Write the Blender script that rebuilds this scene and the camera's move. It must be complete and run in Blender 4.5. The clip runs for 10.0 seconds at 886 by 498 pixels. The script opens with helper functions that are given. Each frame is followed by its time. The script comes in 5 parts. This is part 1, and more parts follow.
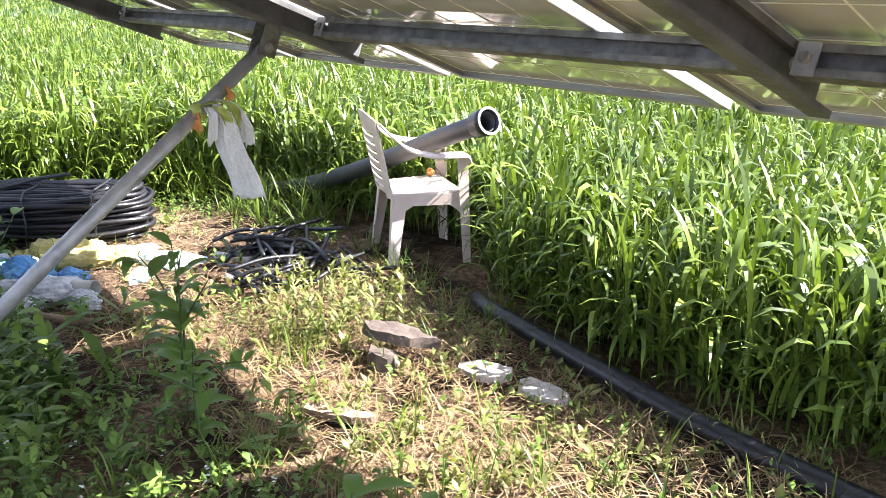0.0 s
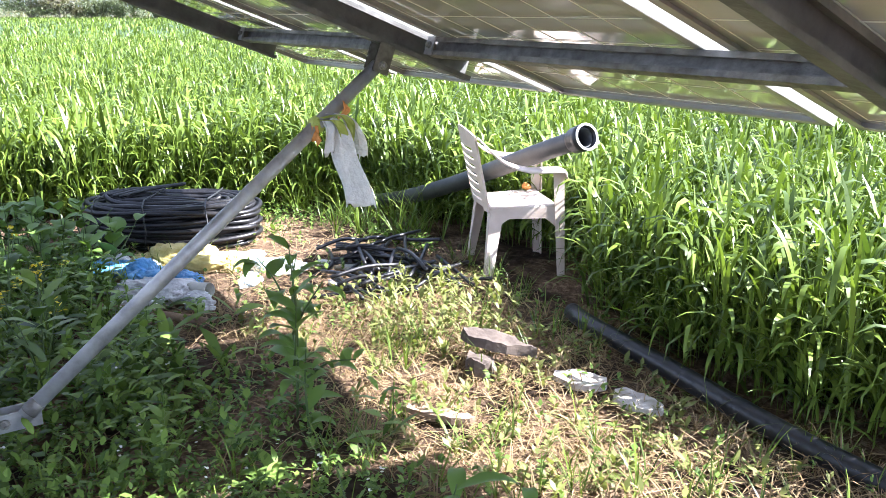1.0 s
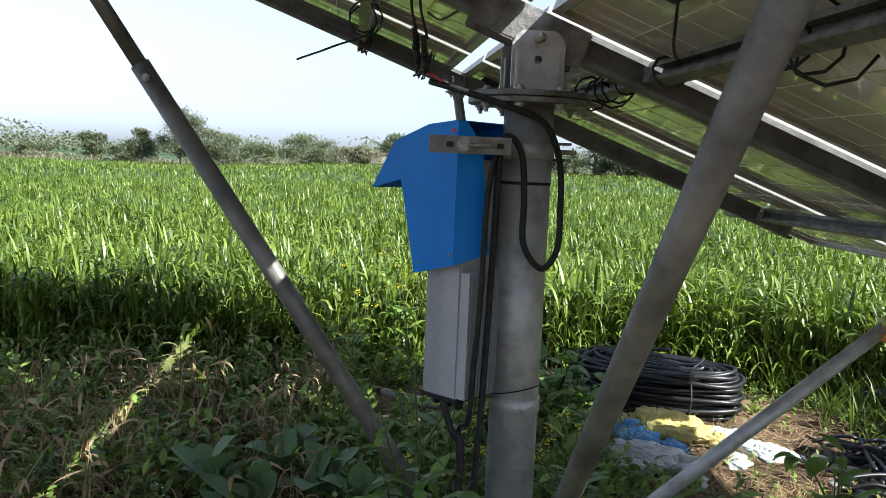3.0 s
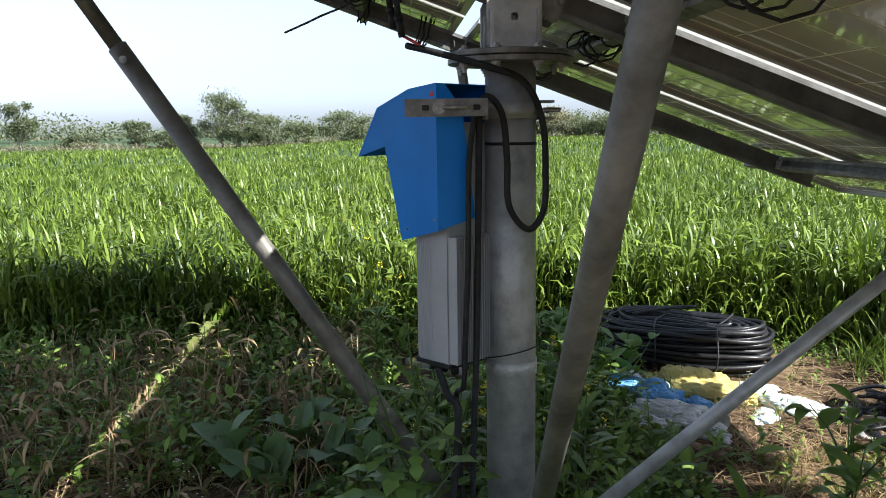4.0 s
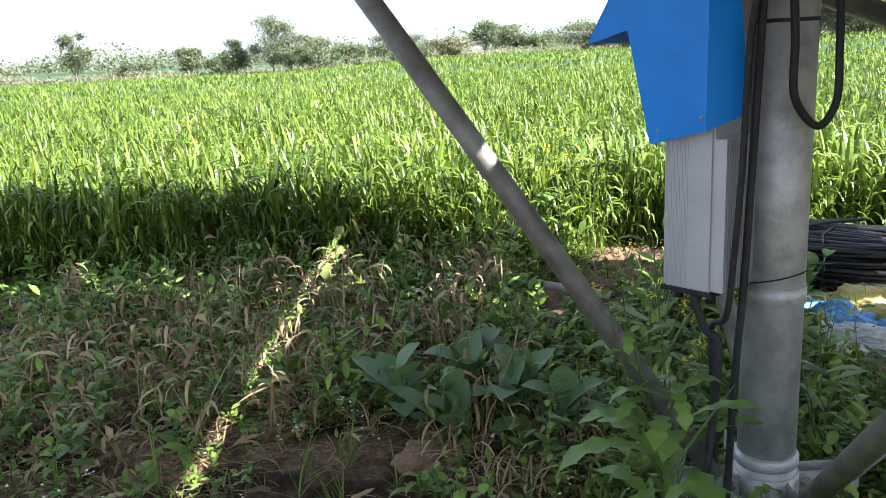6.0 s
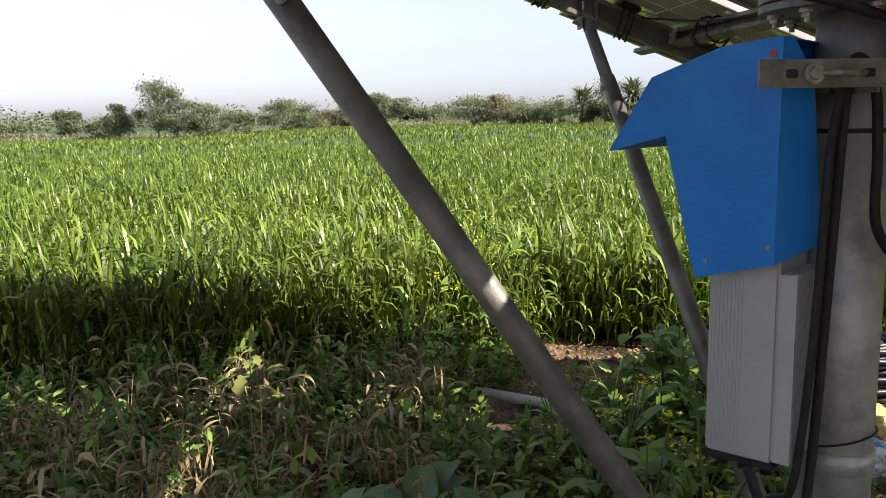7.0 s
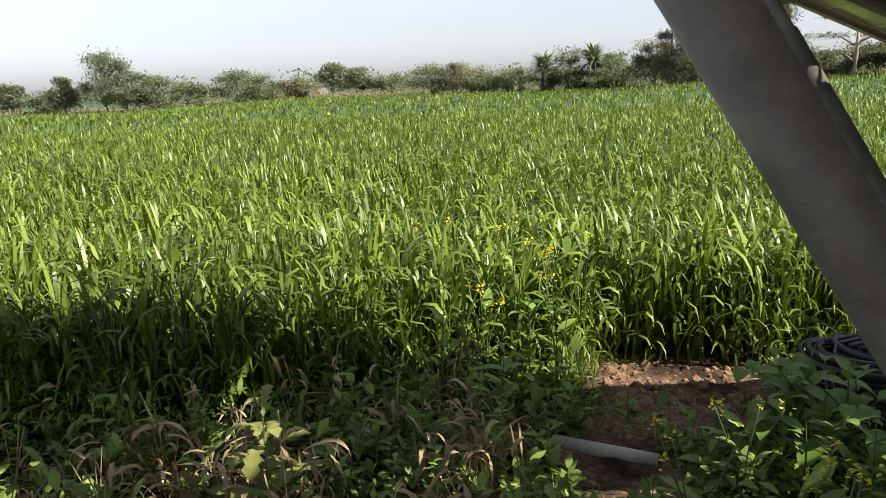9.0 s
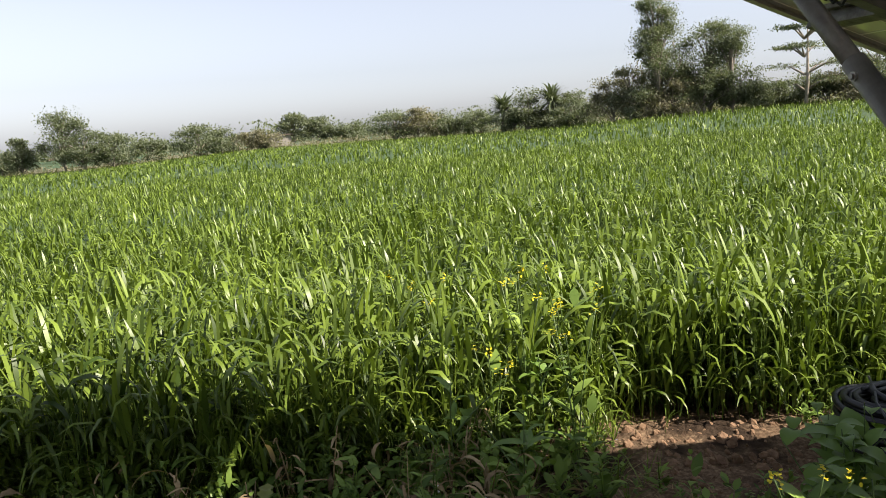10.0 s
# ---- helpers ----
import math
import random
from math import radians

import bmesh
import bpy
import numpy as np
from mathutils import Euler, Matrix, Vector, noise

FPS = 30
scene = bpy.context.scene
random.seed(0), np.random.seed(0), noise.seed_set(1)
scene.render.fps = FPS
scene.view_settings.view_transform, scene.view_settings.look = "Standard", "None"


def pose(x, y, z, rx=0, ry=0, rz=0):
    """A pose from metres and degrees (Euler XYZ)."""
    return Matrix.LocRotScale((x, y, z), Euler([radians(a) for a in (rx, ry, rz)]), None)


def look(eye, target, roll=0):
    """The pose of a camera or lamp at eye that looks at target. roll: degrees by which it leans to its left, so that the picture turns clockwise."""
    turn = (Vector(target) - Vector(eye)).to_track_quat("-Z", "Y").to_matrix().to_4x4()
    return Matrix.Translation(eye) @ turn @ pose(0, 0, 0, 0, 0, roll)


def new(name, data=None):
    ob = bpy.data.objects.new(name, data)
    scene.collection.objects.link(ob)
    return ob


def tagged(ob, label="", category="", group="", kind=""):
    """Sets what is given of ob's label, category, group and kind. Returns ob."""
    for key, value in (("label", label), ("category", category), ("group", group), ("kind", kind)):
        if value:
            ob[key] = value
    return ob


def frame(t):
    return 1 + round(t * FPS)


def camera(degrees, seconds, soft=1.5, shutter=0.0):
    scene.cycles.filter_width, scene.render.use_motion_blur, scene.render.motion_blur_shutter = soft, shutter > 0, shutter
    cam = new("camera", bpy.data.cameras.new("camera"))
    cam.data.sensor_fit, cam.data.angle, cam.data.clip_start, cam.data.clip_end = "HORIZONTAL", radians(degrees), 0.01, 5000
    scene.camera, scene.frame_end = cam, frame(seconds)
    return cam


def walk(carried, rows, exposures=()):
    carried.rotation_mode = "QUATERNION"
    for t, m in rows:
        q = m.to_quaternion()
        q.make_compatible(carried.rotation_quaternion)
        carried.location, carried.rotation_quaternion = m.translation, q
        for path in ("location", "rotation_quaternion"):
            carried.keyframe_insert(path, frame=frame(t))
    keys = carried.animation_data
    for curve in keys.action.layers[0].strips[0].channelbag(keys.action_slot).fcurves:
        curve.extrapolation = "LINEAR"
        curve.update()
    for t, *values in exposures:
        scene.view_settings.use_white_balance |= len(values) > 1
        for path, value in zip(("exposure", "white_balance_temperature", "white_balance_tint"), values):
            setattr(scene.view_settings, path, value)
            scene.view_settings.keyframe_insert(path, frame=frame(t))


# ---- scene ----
cam = camera(56.1, 10.0, soft=0.75)
PATH = [
    (0, (2.764, 0.065, 1.511), (1.319, 1.315, 0.922), 0.6),
    (0.5, (2.804, -0.014, 1.518), (1.279, 1.157, 0.966), 0.4),
    (1, (2.829, -0.067, 1.517), (1.25, 1.03, 0.966), 0.2),
    (1.5, (2.78, -0.199, 1.519), (1.083, 0.727, 1.007), 1.8),
    (2, (2.692, -0.422, 1.533), (0.86, 0.29, 1.165), 4.5),
    (2.5, (2.675, -0.58, 1.601), (0.736, -0.149, 1.368), 5.9),
    (2.7, (2.694, -0.594, 1.614), (0.727, -0.292, 1.412), 5.0),
    (3.8, (2.701, -0.42, 1.601), (0.726, -0.25, 1.336), -0.7),
    (4, (2.698, -0.388, 1.597), (0.722, -0.268, 1.313), -0.8),
    (4.5, (2.662, -0.42, 1.572), (0.701, -0.392, 1.18), -1.4),
    (5, (2.544, -0.599, 1.552), (0.609, -0.486, 1.058), -2.6),
    (5.5, (2.452, -0.805, 1.52), (0.54, -0.684, 0.946), -1.6),
    (6, (2.252, -0.916, 1.52), (0.307, -0.926, 1.052), -2.8),
    (7.3, (1.527, -1.196, 1.609), (-0.425, -0.872, 1.314), -1.4),
    (7.5, (1.427, -1.23, 1.61), (-0.523, -0.909, 1.299), -2.1),
    (8, (1.141, -1.24, 1.61), (-0.813, -1.038, 1.234), -3.7),
    (8.5, (0.881, -1.243, 1.573), (-1.065, -1.028, 1.164), -3.3),
    (9, (0.554, -1.41, 1.625), (-1.375, -1.051, 1.238), -1.8),
    (9.5, (0.417, -1.517, 1.651), (-1.507, -1.102, 1.295), -2.3),
    (10, (0.174, -1.494, 1.651), (-1.754, -1.049, 1.362), -4.2),
]
EXPOSURES = [(0.0, 2.68, 6000, 17), (0.5, 2.74, 5850, 17), (1.2, 2.80, 5600, 16), (2.0, 2.66, 5450, 14), (2.7, 1.55, 5850, 10), (4.0, 1.47, 6000, 9), (4.5, 1.50, 6000, 9), (5.0, 1.87, 6000, 9), (5.5, 2.25, 5950, 10), (6.0, 2.37, 6000, 10), (7.3, 1.25, 6800, 15), (8.5, 1.32, 6850, 13), (10.0, 1.20, 6850, 13)]
walk(cam, [(t, look(eye, target, roll)) for t, eye, target, roll in PATH], EXPOSURES)
SKY_STRENGTH, SUN_STRENGTH = 0.078, 5.1

# ---- world, sun and exposure ----
SUN = Vector((0.66, 0.91, 1.0)).normalized()
world = bpy.data.worlds.new("sky")
scene.world = world
world.use_nodes = True
wn = world.node_tree.nodes
sky = wn.new("ShaderNodeTexSky")
sky.sky_type = "NISHITA"
sky.sun_disc = False
sky.sun_elevation = math.asin(SUN.z)
sky.sun_rotation = math.atan2(SUN.x, SUN.y)
sky.air_density, sky.dust_density, sky.ozone_density = 1.0, 1.2, 1.6
wn["Background"].inputs["Strength"].default_value = SKY_STRENGTH
haze = wn.new("ShaderNodeHueSaturation")
haze.inputs["Saturation"].default_value = 0.34
world.node_tree.links.new(sky.outputs[0], haze.inputs["Color"])
cool = wn.new("ShaderNodeMix")
cool.data_type, cool.blend_type = "RGBA", "MULTIPLY"
cool.inputs[0].default_value = 1.0
cool.inputs[7].default_value = (0.91, 0.97, 1.10, 1)
world.node_tree.links.new(haze.outputs[0], cool.inputs[6])
world.node_tree.links.new(cool.outputs[2], wn["Background"].inputs["Color"])
sun = new("sun", bpy.data.lights.new("sun", "SUN"))
sun.data.energy, sun.data.angle, sun.data.color = SUN_STRENGTH, radians(0.55), (1.0, 0.94, 0.84)
sun.matrix_world = look(SUN * 30, (0, 0, 0))


# ---- materials ----
def mat(name, a, b=None, scale=8.0, rough=0.6, metal=0.0, bump=0.0, bump_scale=40.0, rough_var=0.0, c=None, spec=0.5, coat=0.0):
    m = bpy.data.materials.new(name)
    m.use_nodes = True
    t = m.node_tree
    n, l = t.nodes, t.links
    p = n["Principled BSDF"]
    p.inputs["Metallic"].default_value = metal
    p.inputs["Roughness"].default_value = rough
    p.inputs["Specular IOR Level"].default_value = spec
    p.inputs["Coat Weight"].default_value = coat
    co = n.new("ShaderNodeTexCoord")
    n1 = n.new("ShaderNodeTexNoise")
    n1.inputs["Scale"].default_value, n1.inputs["Detail"].default_value, n1.inputs["Roughness"].default_value = scale, 6.0, 0.62
    l.new(co.outputs["Object"], n1.inputs["Vector"])
    r = n.new("ShaderNodeValToRGB")
    r.color_ramp.elements[0].position, r.color_ramp.elements[1].position = 0.32, 0.68
    r.color_ramp.elements[0].color = (*a, 1)
    r.color_ramp.elements[1].color = (*(b or a), 1)
    if c:
        e = r.color_ramp.elements.new(0.5)
        e.color = (*c, 1)
    l.new(n1.outputs["Fac"], r.inputs["Fac"])
    l.new(r.outputs["Color"], p.inputs["Base Color"])
    n2 = n.new("ShaderNodeTexNoise")
    n2.inputs["Scale"].default_value, n2.inputs["Detail"].default_value = bump_scale, 5.0
    l.new(co.outputs["Object"], n2.inputs["Vector"])
    if rough_var:
        k = n.new("ShaderNodeMapRange")
        k.inputs["To Min"].default_value, k.inputs["To Max"].default_value = rough - rough_var, rough + rough_var
        l.new(n2.outputs["Fac"], k.inputs["Value"])
        l.new(k.outputs["Result"], p.inputs["Roughness"])
    if bump:
        bp = n.new("ShaderNodeBump")
        bp.inputs["Strength"].default_value, bp.inputs["Distance"].default_value = bump, 0.02
        l.new(n2.outputs["Fac"], bp.inputs["Height"])
        l.new(bp.outputs["Normal"], p.inputs["Normal"])
    return m


def leaf_mat(name, a, b, c=None, thin=0.35, rough=0.5, spec=0.5, var=1.5):
    """Leaf blade: gloss on top of a body that lets some light through; tone by leaf and by patch."""
    m = bpy.data.materials.new(name)
    m.use_nodes = True
    t = m.node_tree
    n, l = t.nodes, t.links
    p = n["Principled BSDF"]
    g = n.new("ShaderNodeNewGeometry")
    ns = n.new("ShaderNodeTexNoise")
    ns.inputs["Scale"].default_value, ns.inputs["Detail"].default_value = var, 4.0
    l.new(g.outputs["Position"], ns.inputs["Vector"])
    mx = n.new("ShaderNodeMath")
    mx.operation = "MULTIPLY_ADD"
    mx.inputs[1].default_value = 0.55
    l.new(g.outputs["Random Per Island"], mx.inputs[0])
    h = n.new("ShaderNodeMath")
    h.operation = "MULTIPLY"
    h.inputs[1].default_value = 0.45
    l.new(ns.outputs["Fac"], h.inputs[0])
    l.new(h.outputs[0], mx.inputs[2])
    r = n.new("ShaderNodeValToRGB")
    r.color_ramp.elements[0].position, r.color_ramp.elements[1].position = 0.12, 0.8
    r.color_ramp.elements[0].color, r.color_ramp.elements[1].color = (*a, 1), (*b, 1)
    if c:
        e = r.color_ramp.elements.new(0.93)
        e.color = (*c, 1)
    l.new(mx.outputs[0], r.inputs["Fac"])
    p.inputs["Roughness"].default_value, p.inputs["Specular IOR Level"].default_value = rough, spec
    l.new(r.outputs["Color"], p.inputs["Base Color"])
    tr = n.new("ShaderNodeBsdfTranslucent")
    gm = n.new("ShaderNodeMix")
    gm.data_type, gm.blend_type = "RGBA", "MULTIPLY"
    gm.inputs[0].default_value = 1.0
    gm.inputs[7].default_value = (0.95, 1.0, 0.5, 1)
    l.new(r.outputs["Color"], gm.inputs[6])
    l.new(gm.outputs[2], tr.inputs["Color"])
    ms = n.new("ShaderNodeMixShader")
    ms.inputs[0].default_value = thin
    l.new(p.outputs[0], ms.inputs[1])
    l.new(tr.outputs[0], ms.inputs[2])
    l.new(ms.outputs[0], n["Material Output"].inputs["Surface"])
    return m


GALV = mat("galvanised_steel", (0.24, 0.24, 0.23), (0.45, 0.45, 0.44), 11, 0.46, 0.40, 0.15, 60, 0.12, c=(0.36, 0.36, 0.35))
# Brown-grey strut steel, darker than GALV because shade is put into its tone.
GALV_SHADED = mat("shade_dulled_galvanised_steel", (0.085, 0.080, 0.066), (0.215, 0.205, 0.178), 9, 0.55, 0.35, 0.15, 60, 0.12, c=(0.145, 0.138, 0.12))
GALV_OLD = mat("weathered_galvanised_steel", (0.085, 0.080, 0.070), (0.25, 0.245, 0.23), 15, 0.55, 0.45, 0.2, 50, 0.12)
RAFTER = mat("dull_dark_steel", (0.10, 0.10, 0.095), (0.20, 0.20, 0.19), 7, 0.6, 0.35, 0.15, 40, 0.1)
BOLT = mat("zinc_bolt", (0.22, 0.21, 0.19), (0.38, 0.37, 0.35), 60, 0.5, 0.6)
BLUE = mat("blue_powder_coat", (0.004, 0.175, 0.60), (0.008, 0.215, 0.70), 5, 0.45, 0.0, 0.06, 90, 0.06, spec=0.35)
REDM = mat("red_sticker", (0.45, 0.03, 0.03), (0.5, 0.05, 0.04), 20, 0.5)
BOXM = mat("pale_grey_aluminium", (0.35, 0.36, 0.375), (0.43, 0.44, 0.455), 6, 0.45, 0.2, 0.05, 60)
BLACK = mat("black_rubber_cable", (0.012, 0.012, 0.013), (0.03, 0.03, 0.03), 30, 0.6, 0, 0.1, 60, spec=0.25)
HDPE = mat("black_polyethylene", (0.006, 0.006, 0.007), (0.017, 0.016, 0.018), 6, 0.42, 0, 0.1, 50, 0.12)
GREYPIPE = mat("dusty_dark_grey_pipe", (0.014, 0.016, 0.017), (0.034, 0.037, 0.037), 5, 0.55, 0, 0.1, 40, 0.1)
RIM = mat("cut_pipe_rim", (0.35, 0.35, 0.34), (0.55, 0.55, 0.53), 30, 0.6)
PLASTIC = mat("pinkish_white_plastic", (0.53, 0.43, 0.36), (0.67, 0.57, 0.49), 6, 0.45, 0, 0.06, 70, 0.08)
GLASS = mat("panel_underside", (0.60, 0.59, 0.50), (0.80, 0.78, 0.69), 1.1, 0.07, 0, 0.0, spec=1.0, coat=0.6)
LINE = mat("cell_line", (0.80, 0.79, 0.66), (0.88, 0.87, 0.76), 20, 0.5)
FRAME = mat("panel_frame", (0.36, 0.35, 0.31), (0.50, 0.49, 0.45), 5, 0.45, 0.3, 0.05, 30, 0.1)
STONE = mat("slate_slab", (0.05, 0.036, 0.028), (0.11, 0.085, 0.068), 9, 0.85, 0, 0.6, 18)
PALE = mat("pale_slab", (0.34, 0.30, 0.25), (0.56, 0.51, 0.45), 10, 0.8, 0, 0.4, 25)
WOOD = mat("weathered_wood", (0.20, 0.13, 0.08), (0.34, 0.24, 0.16), 16, 0.8, 0, 0.5, 40)
PVC = mat("dirty_white_pvc", (0.33, 0.32, 0.27), (0.50, 0.49, 0.43), 12, 0.5, 0, 0.1, 40)
SACKY = mat("yellow_woven_sack", (0.42, 0.33, 0.08), (0.62, 0.52, 0.20), 12, 0.6, 0, 0.4, 60)
SACKB = mat("blue_plastic_sheet", (0.03, 0.20, 0.52), (0.20, 0.42, 0.66), 9, 0.35, 0, 0.4, 40)
SACKW = mat("grey_white_plastic_sheet", (0.28, 0.28, 0.29), (0.62, 0.62, 0.62), 11, 0.4, 0, 0.5, 40)
SACKC = mat("pale_cyan_plastic_sheet", (0.45, 0.60, 0.66), (0.78, 0.82, 0.82), 9, 0.4, 0, 0.3, 40)
CLOTH = mat("white_cloth", (0.62, 0.62, 0.60), (0.80, 0.80, 0.78), 14, 0.85, 0, 0.5, 60)
CLOTHG = mat("lime_cloth", (0.30, 0.36, 0.05), (0.50, 0.55, 0.16), 14, 0.85, 0, 0.4, 60)
CLOTHO = mat("orange_cloth", (0.55, 0.20, 0.04), (0.68, 0.33, 0.10), 14, 0.85, 0, 0.4, 60)
BARK = mat("bark", (0.17, 0.145, 0.12), (0.32, 0.28, 0.23), 6, 0.9, 0, 0.5, 12)
WALLM = mat("mud_plaster_wall", (0.20, 0.18, 0.155), (0.27, 0.245, 0.215), 1, 0.9)

CROP = leaf_mat("oat_blade", (0.022, 0.047, 0.007), (0.185, 0.260, 0.036), (0.32, 0.37, 0.13), 0.25, 0.40, 0.34, 0.8)
STEM = leaf_mat("oat_stem", (0.05, 0.09, 0.025), (0.12, 0.18, 0.05), None, 0.2, 0.5)
# Dark green with the shade between blades put into its colour.
CROP_SHADE = mat("crop_shade_fill", (0.012, 0.030, 0.008), (0.045, 0.090, 0.020), 5, 0.8, 0, 1.0, 9)
# Dry yellowish leaf, made paler than WEED so sunlight sits in the colour.
WEED_SUN = leaf_mat("sun_pale_weed_leaf", (0.10, 0.12, 0.03), (0.28, 0.30, 0.095), (0.46, 0.38, 0.17), 0.35, 0.5, 0.3, 3)
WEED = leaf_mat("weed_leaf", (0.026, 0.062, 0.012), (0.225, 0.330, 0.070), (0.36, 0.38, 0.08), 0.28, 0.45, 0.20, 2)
BROAD = leaf_mat("broad_leaf", (0.060, 0.130, 0.026), (0.185, 0.285, 0.062), None, 0.28, 0.45, 0.25, 6)
KALE = leaf_mat("blue_green_leaf", (0.045, 0.100, 0.035), (0.17, 0.26, 0.12), None, 0.22, 0.5, 0.3, 5)
WITHERED = leaf_mat("withered_leaf", (0.060, 0.043, 0.024), (0.46, 0.35, 0.205), (0.80, 0.67, 0.47), 0.15, 0.8, 0.08, 5)
YELLOW = leaf_mat("yellowed_leaf", (0.36, 0.32, 0.03), (0.55, 0.46, 0.05), None, 0.3, 0.5, 0.4, 5)
DRY = leaf_mat("dry_straw", (0.14, 0.085, 0.045), (0.42, 0.315, 0.18), (0.66, 0.56, 0.39), 0.2, 0.8, 0.08, 3)
FLOWER = leaf_mat("mustard_petal", (0.55, 0.45, 0.01), (0.70, 0.60, 0.03), None, 0.3, 0.6)
WFLOWER = leaf_mat("white_petal", (0.60, 0.60, 0.55), (0.8, 0.8, 0.76), None, 0.3, 0.6)
# Far foliage: haze over distance put into the leaf colour as pale grey-green.
TREE_HAZED = leaf_mat("haze_pale_tree_leaf", (0.110, 0.135, 0.085), (0.190, 0.215, 0.140), None, 0.45, 0.6, 0.4, 0.5)
TREE_DRY = leaf_mat("dry_tree_leaf", (0.17, 0.160, 0.115), (0.28, 0.265, 0.195), None, 0.45, 0.7, 0.3, 0.5)
PALML = leaf_mat("palm_leaf", (0.080, 0.105, 0.055), (0.145, 0.170, 0.095), None, 0.2, 0.5, 0.5, 0.5)


# ---- building helpers ----
def link(name, me, material, parent=None, label="", smooth=True):
    for f in me.polygons:
        f.use_smooth = smooth
    me.materials.append(material)
    ob = new(name, me)
    if parent:
        ob.parent = parent
    return tagged(ob, label)


def part(name, bm, material, parent=None, label="", smooth=False):
    me = bpy.data.meshes.new(name)
    bmesh.ops.recalc_face_normals(bm, faces=bm.faces)
    bm.to_mesh(me)
    bm.free()
    return link(name, me, material, parent, label, smooth)


def root(name, m, label, category, group="", kind=""):
    ob = new(name)
    ob.empty_display_size = 0.05
    ob.matrix_world = m
    return tagged(ob, label, category, group, kind)


def box(lo, hi, bevel=0.0, bm=None, m=None):
    bm = bm or bmesh.new()
    c = [(a + b) / 2 for a, b in zip(lo, hi)]
    s = [b - a for a, b in zip(lo, hi)]
    t = bmesh.new()
    bmesh.ops.create_cube(t, size=1.0, matrix=Matrix.Translation(c) @ Matrix.Diagonal((*s, 1)))
    if bevel:
        bmesh.ops.bevel(t, geom=t.edges[:], offset=bevel, segments=2, affect="EDGES")
    if m:
        t.transform(m)
    tmp = bpy.data.meshes.new("tmp")
    t.to_mesh(tmp)
    t.free()
    bm.from_mesh(tmp)
    bpy.data.meshes.remove(tmp)
    return bm


def tube(pts, r, sides=12, bm=None, cap=True, hollow=0.0):
    """A round tube along points; r is one radius or one per point. hollow: wall thickness of an open tube."""
    bm = bm or bmesh.new()
    pts = [Vector(p) for p in pts]
    rad = r if isinstance(r, (list, tuple)) else [r] * len(pts)
    ref = None
    rings = []
    for i, p in enumerate(pts):
        d = (pts[min(i + 1, len(pts) - 1)] - pts[max(i - 1, 0)]).normalized()
        if ref is None:
            ref = d.orthogonal().normalized()
        ref = (ref - d * ref.dot(d)).normalized()
        o = d.cross(ref)
        rings.append([bm.verts.new(p + (ref * math.cos(a) + o * math.sin(a)) * rad[i]) for a in [2 * math.pi * k / sides for k in range(sides)]])
    for q, w in zip(rings, rings[1:]):
        for k in range(sides):
            bm.faces.new((q[k], q[(k + 1) % sides], w[(k + 1) % sides], w[k]))
    if cap and not hollow:
        bm.faces.new(rings[0][::-1])
        bm.faces.new(rings[-1])
    return bm


def pipe_bm(pts, r, wall, sides=20):
    """An open pipe with an inner wall and rims; r is one radius or one per point."""
    rr = r if isinstance(r, (list, tuple)) else [r] * len(pts)
    bm = tube(pts, rr, sides, cap=False)
    tube(pts, [q - wall for q in rr], sides, bm, cap=False)
    bm.verts.ensure_lookup_table()
    n = len(pts)
    for ring in (0, n - 1):
        for k in range(sides):
            a, b = ring * sides + k, ring * sides + (k + 1) % sides
            bm.faces.new((bm.verts[a], bm.verts[b], bm.verts[n * sides + b], bm.verts[n * sides + a]))
    return bm


def smooth_path(pts, n=8):
    """Catmull-Rom through the points."""
    P = [Vector(p) for p in pts]
    P = [2 * P[0] - P[1]] + P + [2 * P[-1] - P[-2]]
    out = []
    for i in range(1, len(P) - 2):
        a, b, c, d = P[i - 1:i + 3]
        for k in range(n):
            t = k / n
            out.append(0.5 * (2 * b + (c - a) * t + (2 * a - 5 * b + 4 * c - d) * t * t + (3 * b - a - 3 * c + d) * t ** 3))
    return out + [P[-2]]


def bolt_bm(p, axis, r=0.011, h=0.02, stud=0.0, bm=None):
    bm = bm or bmesh.new()
    a, p = Vector(axis).normalized(), Vector(p)
    tube([p - a * 0.002, p + a * h * 0.5], r * 1.5, 14, bm)
    tube([p + a * h * 0.4, p + a * h], r, 6, bm)
    if stud:
        tube([p, p + a * (h + stud)], r * 0.55, 8, bm)
    return bm


def mesh_from(name, v, f):
    """A mesh from numpy points and quads."""
    me = bpy.data.meshes.new(name)
    v, f = np.asarray(v, dtype=np.float32), np.asarray(f, dtype=np.int32)
    me.vertices.add(len(v))
    me.vertices.foreach_set("co", v.ravel())
    me.loops.add(f.size)
    me.loops.foreach_set("vertex_index", f.ravel())
    me.polygons.add(len(f))
    me.polygons.foreach_set("loop_start", np.arange(0, f.size, f.shape[1], dtype=np.int32))
    me.update(calc_edges=True)
    return me


